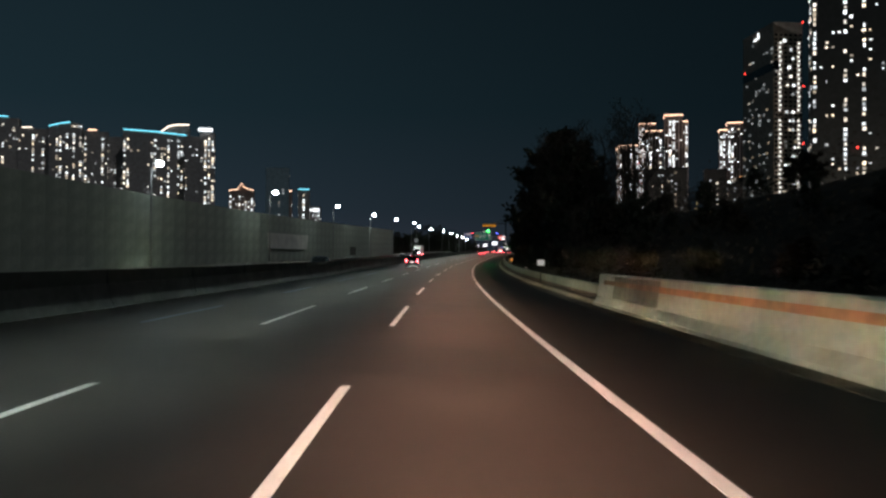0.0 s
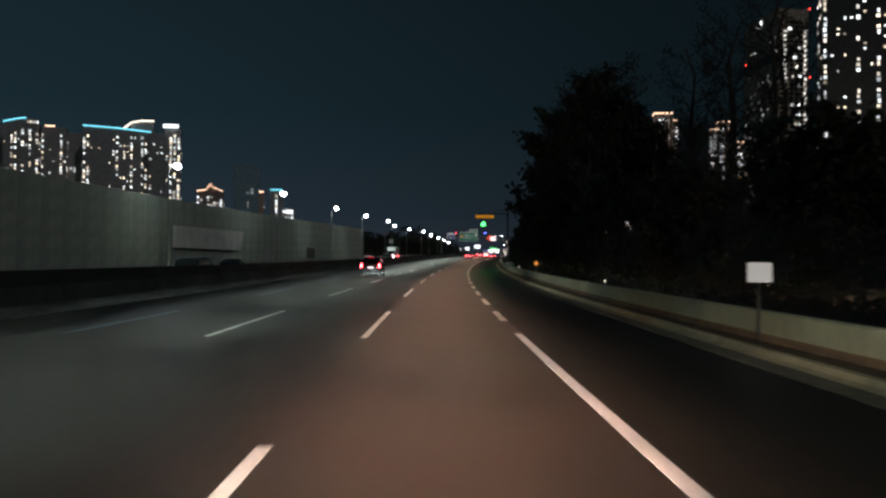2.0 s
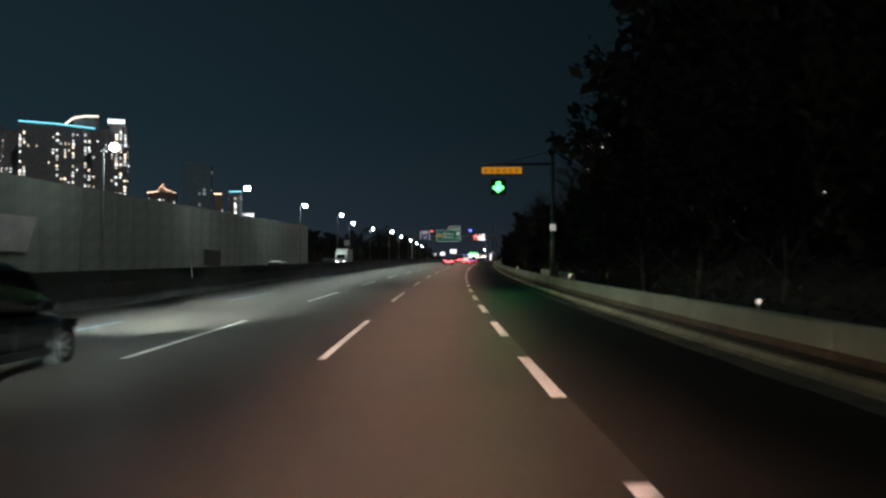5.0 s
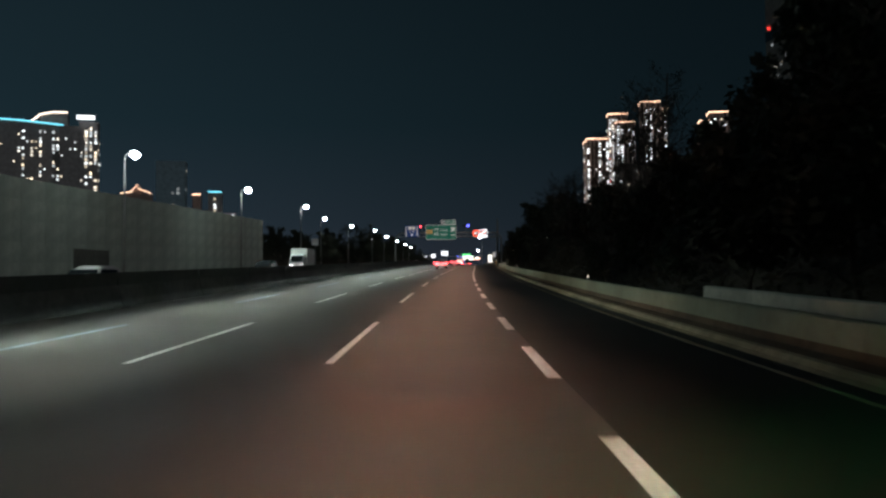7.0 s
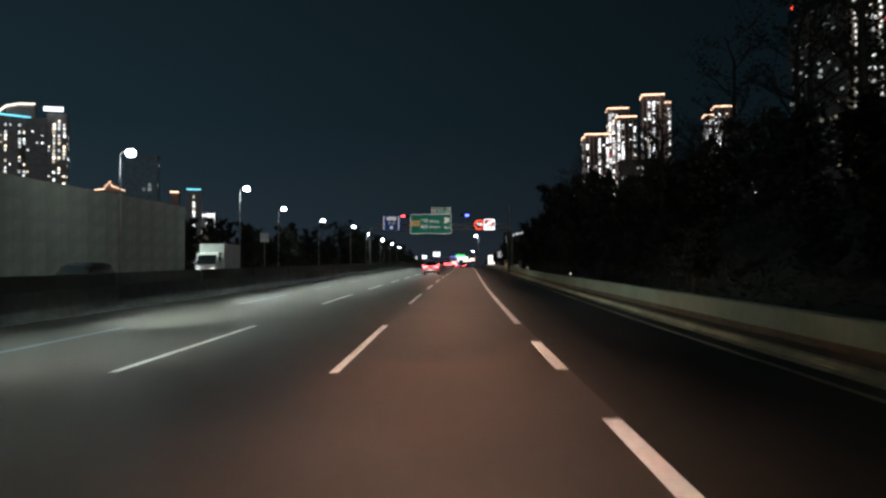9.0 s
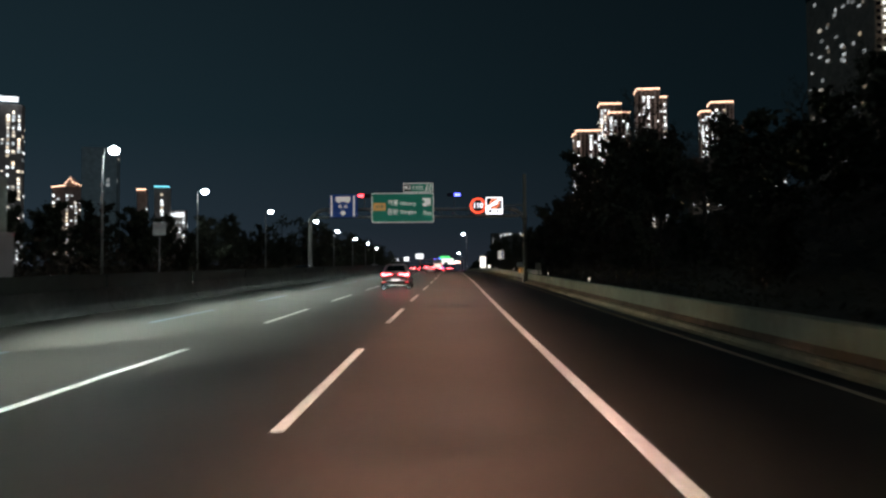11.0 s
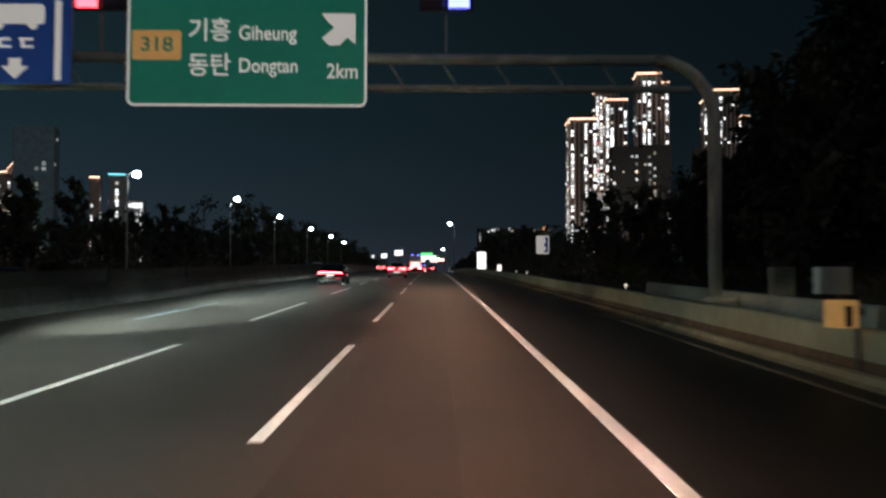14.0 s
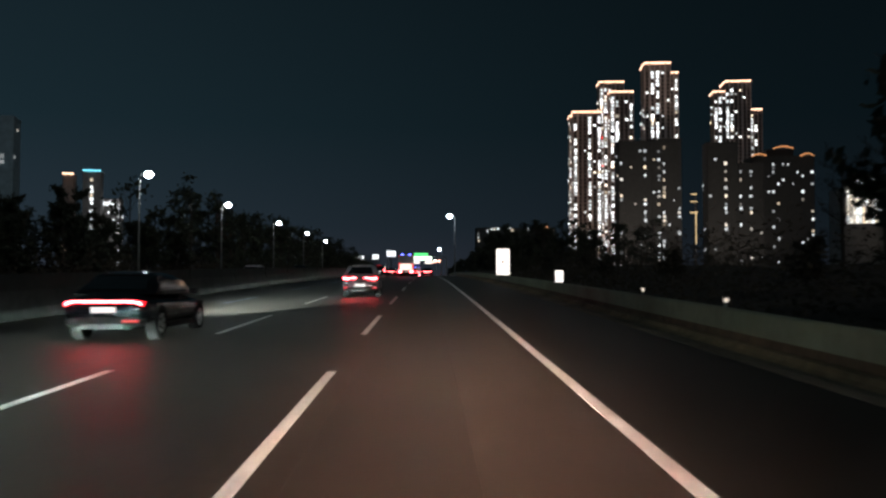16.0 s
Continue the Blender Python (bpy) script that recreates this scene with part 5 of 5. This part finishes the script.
def far_tree(u, y, height):
    p = spot(u, y, ground_z(u, y))
    far_stems.tube([p - Vector((0, 0, 0.3)), p + Vector((0.1, 0, height * 0.5)), p + Vector((tr.uniform(-.4, .4), 0, height * 0.92))], [0.2, 0.13, 0.04], 5)
    wide = height * tr.uniform(0.26, 0.36)
    for _ in range(16):
        f = tr.uniform(0.12, 1.0)
        a = tr.uniform(0, 6.283)
        reach = wide * (1.1 - 0.75 * f) * tr.uniform(0.3, 1.0)
        c = p + Vector((math.cos(a) * reach, math.sin(a) * reach, height * f))
        far_stems.tube([p + Vector((0, 0, height * f * 0.75)), c], [0.06, 0.02], 3, caps=False)
        for _ in range(24):
            q = c + Vector((tr.gauss(0, .13), tr.gauss(0, .13), tr.gauss(0, .10))) * wide
            n = Vector((tr.uniform(-1, 1), tr.uniform(-1, 1), tr.uniform(-1, 1))).normalized()
            b = n.orthogonal().normalized()
            k = tr.uniform(0.2, 0.55)
            far_leaves.add([q - n * k, q - b * k * 0.6, q + n * k, q + b * k * 0.6], [(0, 1, 2, 3)])


for k in range(80):
    u, y = tr.uniform(15, 62), tr.uniform(520, 690)
    far_tree(u, y, max(3.0, tr.uniform(12.0, 16.0) * min(1.0, 0.55 + u / 60) - ground_z(u, y)))
y = 455.0
while y < 900:
    far_tree(13.5 + tr.uniform(-1, 2), y, max(2.5, wood_top(y) * tr.uniform(0.8, 1.05) - ground_z(13.5, y)))
    for row in range(3):
        far_tree(-38 - 5 * row + tr.uniform(-1.5, 1.5), y + tr.uniform(-3, 3), tr.uniform(9, 16))
    y += 9.0
far_wood = thing("far_woods", pose(0, 0, 0), "dark distant roadside woods on both banks", "trees", kind="stuff")
part("trunk", far_stems, BARK, far_wood)
part("crown", far_leaves, LEAF, far_wood)
y = 312.0
while y < 455:
    for row in range(3):
        plant(tr.choice((0, 1, 3)), -38 - 5 * row + tr.uniform(-1.5, 1.5), y + tr.uniform(-3, 3), tr.uniform(0.48, 0.66))
    y += 12.0
for k in KINDS:
    for o in (*k.children_recursive, k):
        bpy.data.objects.remove(o)

# shrubs on the bank
shrub = Mesh()
for k in range(70000):
    y = tr.uniform(-10, 430)
    u = 6.6 + abs(tr.gauss(0, 7.0))
    z = ground_z(u, y) + abs(tr.gauss(0, 0.8 + 0.8 * max(0.0, 0.5 + noise.noise((u * 0.2, y * 0.12, 7.0))))) * min(1.0, (u - 6.0) / 2.5)
    c = spot(u, y, z)
    a = Vector((tr.uniform(-1, 1), tr.uniform(-1, 1), tr.uniform(-0.3, 1))).normalized()
    b = a.orthogonal().normalized()
    s = tr.uniform(0.05, 0.19)
    shrub.add([c - a * s, c - b * s * 0.4, c + a * s, c + b * s * 0.4], [(0, 1, 2, 3)])
for k in range(26000):
    y = tr.uniform(303, 600)
    u = -37.5 - abs(tr.gauss(0, 4.0))
    c = spot(u, y, ground_z(u, y) + abs(tr.gauss(0, 1.5)))
    a = Vector((tr.uniform(-1, 1), tr.uniform(-1, 1), tr.uniform(-0.3, 1))).normalized()
    b = a.orthogonal().normalized()
    s = tr.uniform(0.15, 0.42)
    shrub.add([c - a * s, c - b * s * 0.4, c + a * s, c + b * s * 0.4], [(0, 1, 2, 3)])
solid("undergrowth", shrub, DRYLEAF, "dry dark undergrowth and grass on the roadside bank", "plants", kind="stuff")


# ---- vehicles ----
PAINTS = {"white": material("white_car_paint", (0.46, 0.43, 0.43), 0.3, 0.0, grain=2.0, amount=0.04), "black": material("black_car_paint", (0.012, 0.012, 0.014), 0.18, 0.2, grain=2.0, amount=0.1),
          "dark": material("dark_car_paint", (0.030, 0.030, 0.034), 0.25, 0.2, grain=2.0, amount=0.1)}
CARGLASS = material("car_glass", (0.010, 0.011, 0.012), 0.06, spec=0.7)
PLASTIC = material("black_plastic", (0.014, 0.014, 0.014), 0.7, grain=10.0, amount=0.2, spec=0.12)
RUBBER = material("tyre_rubber", (0.011, 0.011, 0.011), 0.9, grain=14.0, amount=0.2, spec=0.08)
ALLOY = material("alloy_rim", (0.45, 0.45, 0.46), 0.3, 0.9, grain=5.0, amount=0.1)
# Bumper reflectors get emission in place of light they throw back.
TAIL, TAILDIM = glow("tail_light", (1.0, 0.065, 0.075), 36.0), glow("tail_reflector_glow", (1.0, 0.02, 0.03), 0.7)
LENS = glow("red_lamp_lens", (1.0, 0.010, 0.02), 3.0)
DULL = material("dull_silver_trim", (0.045, 0.045, 0.045), 0.6, 0.2, grain=5.0, amount=0.1)
# Emission takes the place of light reflected by the number plates.
PLATE = glow("number_plate_glow", (1.0, 0.93, 0.90), 1.15)
# Tailboard glow stands in for following headlights on the lorry's rear.
TAILBOARD = glow("tailboard_glow", (1.0, 0.72, 0.62), 1.6)
HEAD = glow("head_light", (0.95, 0.97, 1.0), 30.0)
BOXWHITE = material("white_truck_box", (0.62, 0.62, 0.60), 0.6, grain=1.5, amount=0.08, big=0.12)


def ring(y, w, z0, z1, n=20, p=3.2):
    cz, h = (z0 + z1) / 2, (z1 - z0) / 2
    out = []
    for k in range(n):
        a = 2 * math.pi * (k + 0.5) / n
        c, s = math.cos(a), math.sin(a)
        out.append((w * math.copysign(abs(c) ** (2 / p), c), y, cz + h * math.copysign(abs(s) ** (2 / p), s)))
    return out


def car(kind, paint, label, m, lamps="bar", group=""):
    L, W, H = {"crossover": (4.57, 1.82, 1.57), "sedan": (4.90, 1.86, 1.45), "suv": (4.72, 1.88, 1.74)}[kind]
    deck = {"crossover": 1.04, "sedan": 1.00, "suv": 1.08}[kind]
    w, h = W / 2, L / 2
    t = thing("car", m, label, "car", group)
    pm = PAINTS[paint]
    part("body", Mesh().loft([ring(-h, w * .80, .42, deck - .12), ring(-h + .06, w * .93, .30, deck - .03), ring(-h + .35, w * .985, .22, deck), ring(-h + .9, w, .20, deck), ring(0, w * .99, .20, .96), ring(h * .45, w, .20, .95),
                               ring(h * .75, w * .97, .20, .86), ring(h - .12, w * .86, .26, .74), ring(h, w * .70, .34, .62)]), pm, t, smooth=True)
    back = {"crossover": (-h + .25, -h + .98), "sedan": (-h + .55, -h + 1.35), "suv": (-h + .08, -h + .42)}[kind]
    cab = [(back[0], deck - .02, deck + .01), (back[1], deck - .05, H - .03), (back[1] + .7, deck - .06, H), (0.25, .93, H - .02), (0.62, .93, H - .14), (1.35, .90, .96)]
    rings = []
    for y, z0, z1 in cab:
        f = (z1 - z0) / (H - deck + .1)
        wb, wt = w * .93, w * (.93 - (.27 if kind == "crossover" else .20) * min(1, f))
        side = [(wb, z0), (wb * .97 + wt * .03, z0 + (z1 - z0) * .30), (wt + .05, z1 - .20 * f), (wt + .02, z1 - .09 * f), (wt - .04, z1 - .03 * f), (wt - .14, z1), (wt * .4, z1 + .02 * f)]
        rings.append([(x, y, z) for x, z in side] + [(-x, y, z) for x, z in side[::-1]])
    part("cabin", Mesh().loft(rings), pm, t, smooth=True)

    def slope(f, side):
        """A place on the rear slope of the cabin, f from its foot to its head."""
        a, b = Vector(rings[0][5]), Vector(rings[1][5])
        p = a.lerp(b, f)
        return Vector((side * (p.x - 0.03), p.y - 0.02, p.z + 0.025))
    corners = [slope(.14, -1), slope(.14, 1), slope(.86, 1), slope(.86, -1)]
    part("rear_window", Mesh().loft([corners, [c + Vector((0, 0.05, -0.04)) for c in corners]]), CARGLASS, t, "dark glass")
    screen = [Vector((-w * .80, 1.27, 1.00)), Vector((w * .80, 1.27, 1.00)), Vector((w * .66, .66, H - .17)), Vector((-w * .66, .66, H - .17))]
    part("windscreen", Mesh().loft([[c + Vector((0, .03, .02)) for c in screen], screen]), CARGLASS, t, "dark glass")
    for s in (-1, 1):
        for y0, y1 in ((back[1] + .12, -.12), (-.06, .60)):
            pane = [Vector((s * (w * .93 - .015), y0 - (.10 if y0 > -.1 else -.05), 1.03)), Vector((s * (w * .93 - .015), y1 + (.32 if y1 > 0 else 0), 1.03)), Vector((s * (w * .74 + .045), y1, H - .15)), Vector((s * (w * .74 + .045), y0 + .08, H - .15))]
            part("side_window", Mesh().loft([[c + Vector((s * .012, 0, 0)) for c in pane], [c - Vector((s * .03, 0, 0)) for c in pane]]), CARGLASS, t, "dark glass")
    part("roof", Mesh().loft([[(-w * .58, y, H - 0.03 + dz), (w * .58, y, H - 0.03 + dz), (w * .52, y, H + .028 + dz), (w * .3, y, H + .036 + dz), (-w * .3, y, H + .036 + dz), (-w * .52, y, H + .028 + dz)] for y, dz in ((back[1] - .05, -.03), (back[1] + .4, 0.0), (0.1, -.01), (0.35, -.05))]), pm, t)
    for s in (-1, 1):
        part("rear_pillar", Mesh().loft([[(s * w * .93, back[0] + .1, deck), (s * w * .93, back[0] + .45, deck), (s * w * .86, back[0] + .45, deck), (s * w * .86, back[0] + .1, deck)],
                                         [(s * w * .75, back[1], H - .06), (s * w * .75, back[1] + .3, H - .06), (s * w * .66, back[1] + .3, H - .02), (s * w * .66, back[1], H - .02)]]), pm, t)
        mir = part("mirror", Mesh().box((s * (w + .10), .72, 1.02), (.20, .12, .14), ch=.03), pm, t)
        for yw in (-h + .92, h - .88):
            part("wheel_arch", Mesh().tube([(s * (w - .22), yw, .36), (s * (w + .004), yw, .36)], .40, 20), PLASTIC, t, "dark wheel arch")
            wh = part("wheel", Mesh().tube([(s * (w - .22), yw, .335), (s * (w + .014), yw, .335)], .335, 20), RUBBER, t, "black tyre")
            part("rim", Mesh().tube([(s * (w - .01), yw, .335), (s * (w + .022), yw, .335)], .22, 14), ALLOY, wh)
            for k in range(5):
                a = 1.2566 * k
                part("spoke_gap", Mesh().tube([(s * (w + .018), yw + .13 * math.cos(a), .335 + .13 * math.sin(a)), (s * (w + .026), yw + .13 * math.cos(a), .335 + .13 * math.sin(a))], .05, 6), PLASTIC, wh)
    part("sill", Mesh().box((0, 0, .26), (W - .03, L * .42, .12), ch=.03), PLASTIC, t)
    part("rear_bumper", Mesh().loft([ring(-h - .03, w * .82, .30, .50, 14), ring(-h + .12, w * .96, .26, .54, 14)]), PLASTIC, t, smooth=True)
    part("diffuser", Mesh().box((0, -h - .01, .30), (W * .5, .10, .10), ch=.03), DULL, t)
    part("number_plate", Mesh().box((0, -h - .045, {"crossover": .57, "sedan": .66, "suv": .80}[kind]), (.52, .02, .12), ch=.004), PLATE, t, "bright number plate, unreadable")
    if lamps == "wings":
        for s in (-1, 1):
            lamp = part("tail_light", Mesh().extrude([(s * .13, deck - .12), (s * .30, deck - .045), (s * .52, deck - .085), (s * w * .96, deck - .03), (s * w * .97, deck - .19), (s * .66, deck - .25), (s * .40, deck - .155)], -h - .03, -h + .12), LENS, t, "glowing red tail light")
            part("lamp_core", Mesh().extrude([(s * .17, deck - .118), (s * .30, deck - .065), (s * .52, deck - .11), (s * w * .93, deck - .07), (s * w * .93, deck - .165), (s * .66, deck - .215), (s * .42, deck - .145)], -h - .05, -h - .028), TAIL, lamp, "brightest core of the lamp")
            part("reflector", Mesh().box((s * w * .80, -h - .05, .44), (.20, .04, .08), ch=.01), TAILDIM, t)
            part("bumper_vent", Mesh().extrude([(s * w * .90, .62), (s * .62, .62), (s * .54, .52), (s * w * .90, .52)], -h - .045, -h + .05), PLASTIC, t, "black bumper vent")
        part("badge", Mesh().disc((0, -h - .02, deck - .12), .055, .03, 12), DULL, t)
        part("tailgate_crease", Mesh().box((0, -h - .012, deck - .27), (W * .72, .03, .015), ch=.004), PLASTIC, t)
        part("skid_panel", Mesh().box((0, -h - .04, .40), (W * .55, .06, .09), ch=.02), DULL, t)
    elif lamps == "bar":
        part("tail_light", Mesh().extrude([(-w * .90, deck - .17), (-w * .70, deck - .13), (w * .70, deck - .13), (w * .90, deck - .17), (w * .90, deck - .27), (w * .72, deck - .20), (-w * .72, deck - .20), (-w * .90, deck - .27)], -h - .04, -h + .14), LENS, t, "glowing red tail light bar")
        part("lamp_core", Mesh().extrude([(-w * .87, deck - .18), (-w * .70, deck - .142), (w * .70, deck - .142), (w * .87, deck - .18), (w * .87, deck - .25), (w * .72, deck - .188), (-w * .72, deck - .188), (-w * .87, deck - .25)], -h - .06, -h - .038), TAIL, t, "brightest core of the lamp")
        part("boot_crease", Mesh().box((0, -h - .01, deck - .30), (W * .6, .03, .012), ch=.003), PLASTIC, t)
        part("reflector", Mesh().box((w * .62, -h - .04, .42), (.34, .03, .05), ch=.01), TAILDIM, t)
    else:
        for s in (-1, 1):
            part("tail_light", Mesh().box((s * w * .86, -h + .02, deck - .10), (.17, .14, .42), ch=.02), LENS, t, "glowing red tail light")
            part("lamp_core", Mesh().box((s * w * .86, -h - .06, deck - .10), (.11, .03, .32), ch=.01), TAIL, t, "brightest core of the lamp")
        part("brake_light", Mesh().box((0, back[1] - .12, H - .03), (.5, .05, .04)), TAILDIM, t)
    for s in (-1, 1):
        lamp = part("headlight", Mesh().box((s * w * .66, h - .09, .66), (.36, .16, .14), ch=.03), CARGLASS, t, "headlight with a lit front")
        part("lamp_core", Mesh().box((s * w * .66, h - .005, .66), (.31, .015, .10)), HEAD, lamp, "lit white lamp")
        part("door_line", Mesh().box((s * (w - .005), -.15, .62), (.012, .02, .62)), PLASTIC, t)
    part("exhaust", Mesh().tube([(-.52, -h - .05, .27), (-.52, -h + .2, .27)], .04, 8).tube([(.52, -h - .05, .27), (.52, -h + .2, .27)], .04, 8), DULL, t)
    return t


def truck(label, m, beacons=True, group=""):
    """A box lorry, 7.6 m long."""
    t = thing("truck", m, label, "truck", group)
    part("cargo_box", Mesh().box((0, -.9, 2.15), (2.35, 5.4, 2.5), ch=.04), BOXWHITE, t)
    part("cab", Mesh().loft([[(-1.02, 1.95, .55), (1.02, 1.95, .55), (1.02, 1.95, 2.55), (-1.02, 1.95, 2.55)], [(-1.02, 3.2, .55), (1.02, 3.2, .55), (1.0, 2.95, 2.45), (-1.0, 2.95, 2.45)],
                             [(-.98, 3.65, .55), (.98, 3.65, .55), (.98, 3.62, 1.35), (-.98, 3.62, 1.35)]]), BOXWHITE, t)
    part("windscreen", Mesh().loft([[(-.9, 3.63, 1.42), (.9, 3.63, 1.42), (.86, 3.06, 2.32), (-.86, 3.06, 2.32)], [(-.9, 3.66, 1.42), (.9, 3.66, 1.42), (.86, 3.09, 2.32), (-.86, 3.09, 2.32)]]), CARGLASS, t)
    part("chassis", Mesh().box((0, -.2, .62), (.9, 7.0, .28)), PLASTIC, t)
    part("rear_marking", Mesh().box((0, -3.62, 1.55), (1.9, .03, 1.0), ch=.01), TAILBOARD, t, "rear panel glowing in place of headlights on it")
    part("rear_guard", Mesh().box((0, -3.55, .55), (2.1, .10, .16)), PLASTIC, t)
    part("number_plate", Mesh().box((0, -3.62, .72), (.44, .02, .2)), PLATE, t, "bright number plate, unreadable")
    for s in (-1, 1):
        part("tail_light", Mesh().box((s * .92, -3.63, .78), (.46, .06, .34), ch=.02), TAIL, t, "glowing red tail light")
        part("upper_tail_light", Mesh().box((s * 1.08, -3.62, 1.75), (.08, .05, .9), ch=.02), LENS, t, "red light strip")
        if beacons:
            part("roof_light", Mesh().box((s * .6, -3.5, 3.50), (.34, .2, .2), ch=.03), FLBLUE, t, "small blue light")
        part("marker_light", Mesh().box((s * 1.05, -3.62, 3.30), (.18, .05, .08)), TAILDIM, t)
        part("headlight", Mesh().box((s * .72, 3.68, .82), (.34, .08, .2), ch=.03), HEAD, t, "lit headlight")
        for yw in (-2.3, 2.55):
            wh = part("wheel", Mesh().tube([(s * .72, yw, .42), (s * 1.02, yw, .42)], .42, 18), RUBBER, t, "black tyre")
            part("rim", Mesh().tube([(s * 1.0, yw, .42), (s * 1.03, yw, .42)], .25, 12), ALLOY, wh)
        part("mirror", Mesh().box((s * 1.22, 3.35, 1.9), (.12, .08, .42), ch=.02), PLASTIC, t)
    return t


cross = car("crossover", "white", "white crossover car with wide glowing red tail lights", stand(-5.35, 283.2), "wings")
sedan = car("sedan", "black", "black saloon car with a full-width red tail light bar", stand(-9.0, 347.0), "bar")
suv = car("suv", "dark", "dark sport utility car with red tail lights", stand(-8.9, 120.5), "pair")
for u, y, c in ((-5.35, 285.5, LEDW), (-9.0, 349.5, LEDW), (-8.9, 123.0, LEDW)):
    beam("car_headlights", spot(u, y, 0.66), spot(u + 0.1, y + 8, 0.0), 16000.0 if u < -6 else 4000.0, c, 8.2, radius=0.2, even="Linear", wide=4.0)
for k, (u, y) in enumerate(((-9.0, 448), (-1.9, 478), (-12.2, 455), (-5.4, 500), (-9.0, 545), (-1.9, 560), (-5.4, 590), (-12.0, 600), (-1.9, 640), (-9.0, 660), (-5.4, 690), (-1.9, 508), (-5.4, 480), (-9.0, 490), (-1.9, 600), (-5.4, 545), (-1.9, 680), (-12.0, 660), (-12.0, 520), (-8.9, 575), (-1.9, 535))):
    copy_thing((suv, sedan, cross)[k % 3], stand(u, y))
lorry = truck("white box lorry with red tail lights", stand(-5.4, 462), group="lorries")
for u, y in ((-5.4, 620), (-9.0, 705)):
    copy_thing(lorry, stand(u, y))
copy_thing(cross, stand(-5.4, 370))
truck("oncoming white box lorry on the opposite carriageway", stand(-25.4, 268, 0, 180), False, "lorries")
for k, (u, y) in enumerate(((-18.0, 96), (-24.5, 128), (-18.2, 186), (-21.5, 232), (-18.0, 318), (-18.0, 402), (-21.5, 452), (-18.2, 540))):
    copy_thing((suv, sedan, cross)[k % 3], stand(u, y, 0, 180))
    if k < 5:
        beam("car_headlights", spot(u, y - 2.2, 0.66), spot(u - 0.2, y - 13, 0.0), 260.0, LEDW, 8.0, radius=0.2, even="Constant", wide=3.6)

# ---- far signs down the road ----
fg = thing("far_gantry", stand(-3.0, 602), "far motorway gantry with a lit green sign", "gantry")
part("beam", Mesh().tube([(-12, 0, 6.6), (7.6, 0, 6.6)], 0.15, 8), POLE, fg)
for s2 in (-12, 7.6):
    part("post", Mesh().tube([(s2, 0, -0.3), (s2, 0, 6.6)], 0.18, 8), POLE, fg)
FARWHITE = glow("far_sign_letters", (0.80, 1.0, 0.82), 2.2)
part("green_sign", Mesh().box((-0.9, -0.3, 7.5), (4.6, 0.15, 1.0), ch=0.02), glow("far_green_sign", (0.10, 0.85, 0.22), 1.6), fg, "lit green sign")
part("lettered_sign", Mesh().box((-0.9, -0.3, 6.2), (7.4, 0.15, 1.3), ch=0.02), FARWHITE, fg, "bright pale green sign with unreadable letters")
part("white_panel", Mesh().box((-2.6, -0.4, 4.9), (2.4, 0.1, 0.9)), BRIGHT, fg)
part("white_panel", Mesh().box((1.6, -0.4, 4.9), (2.4, 0.1, 0.9)), BRIGHT, fg)
WARMDOT = glow("warm_signal", (1.0, 0.45, 0.34), 5.0)
mast = thing("signal_mast", stand(4.6, 700), "distant mast with three warm red signal lamps", "traffic signal")
part("pole", Mesh().tube([(0, 0, -0.3), (0, 0, 9.4)], [0.16, 0.10], 8), POLE, mast)
part("arm", Mesh().tube([(0, 0, 8.4), (-4.2, 0, 8.4)], 0.08, 6), POLE, mast)
for dx, dz, r in ((-0.9, 0.1, 0.62), (-2.4, 0.0, 0.50), (-3.8, -0.5, 0.42)):
    part("signal_lamp", Mesh().disc((dx, -0.25, 8.3 + dz), r, 0.2, 14), WARMDOT, mast, "glowing warm red lamp")
for x, y, z, w, hh in ((53, 827, 19.0, 5.4, 3.4), (43.5, 827, 17.0, 3.6, 2.8), (42, 900, 9.0, 10.0, 2.2), (33.0, 760, 15.0, 3.0, 1.5)):
    bb = thing("billboard", pose(x, y, 0, 0, 0, -6), "distant bright billboard on a mast", "billboard", "billboards")
    part("face", Mesh().box((0, 0, z), (w, 0.4, hh), ch=0.05), ROOFWHITE, bb, "glowing blue-white face")
    part("mast", Mesh().tube([(0, 0.5, -8), (0, 0.5, z)], 0.4, 8), DARKSTEEL, bb)
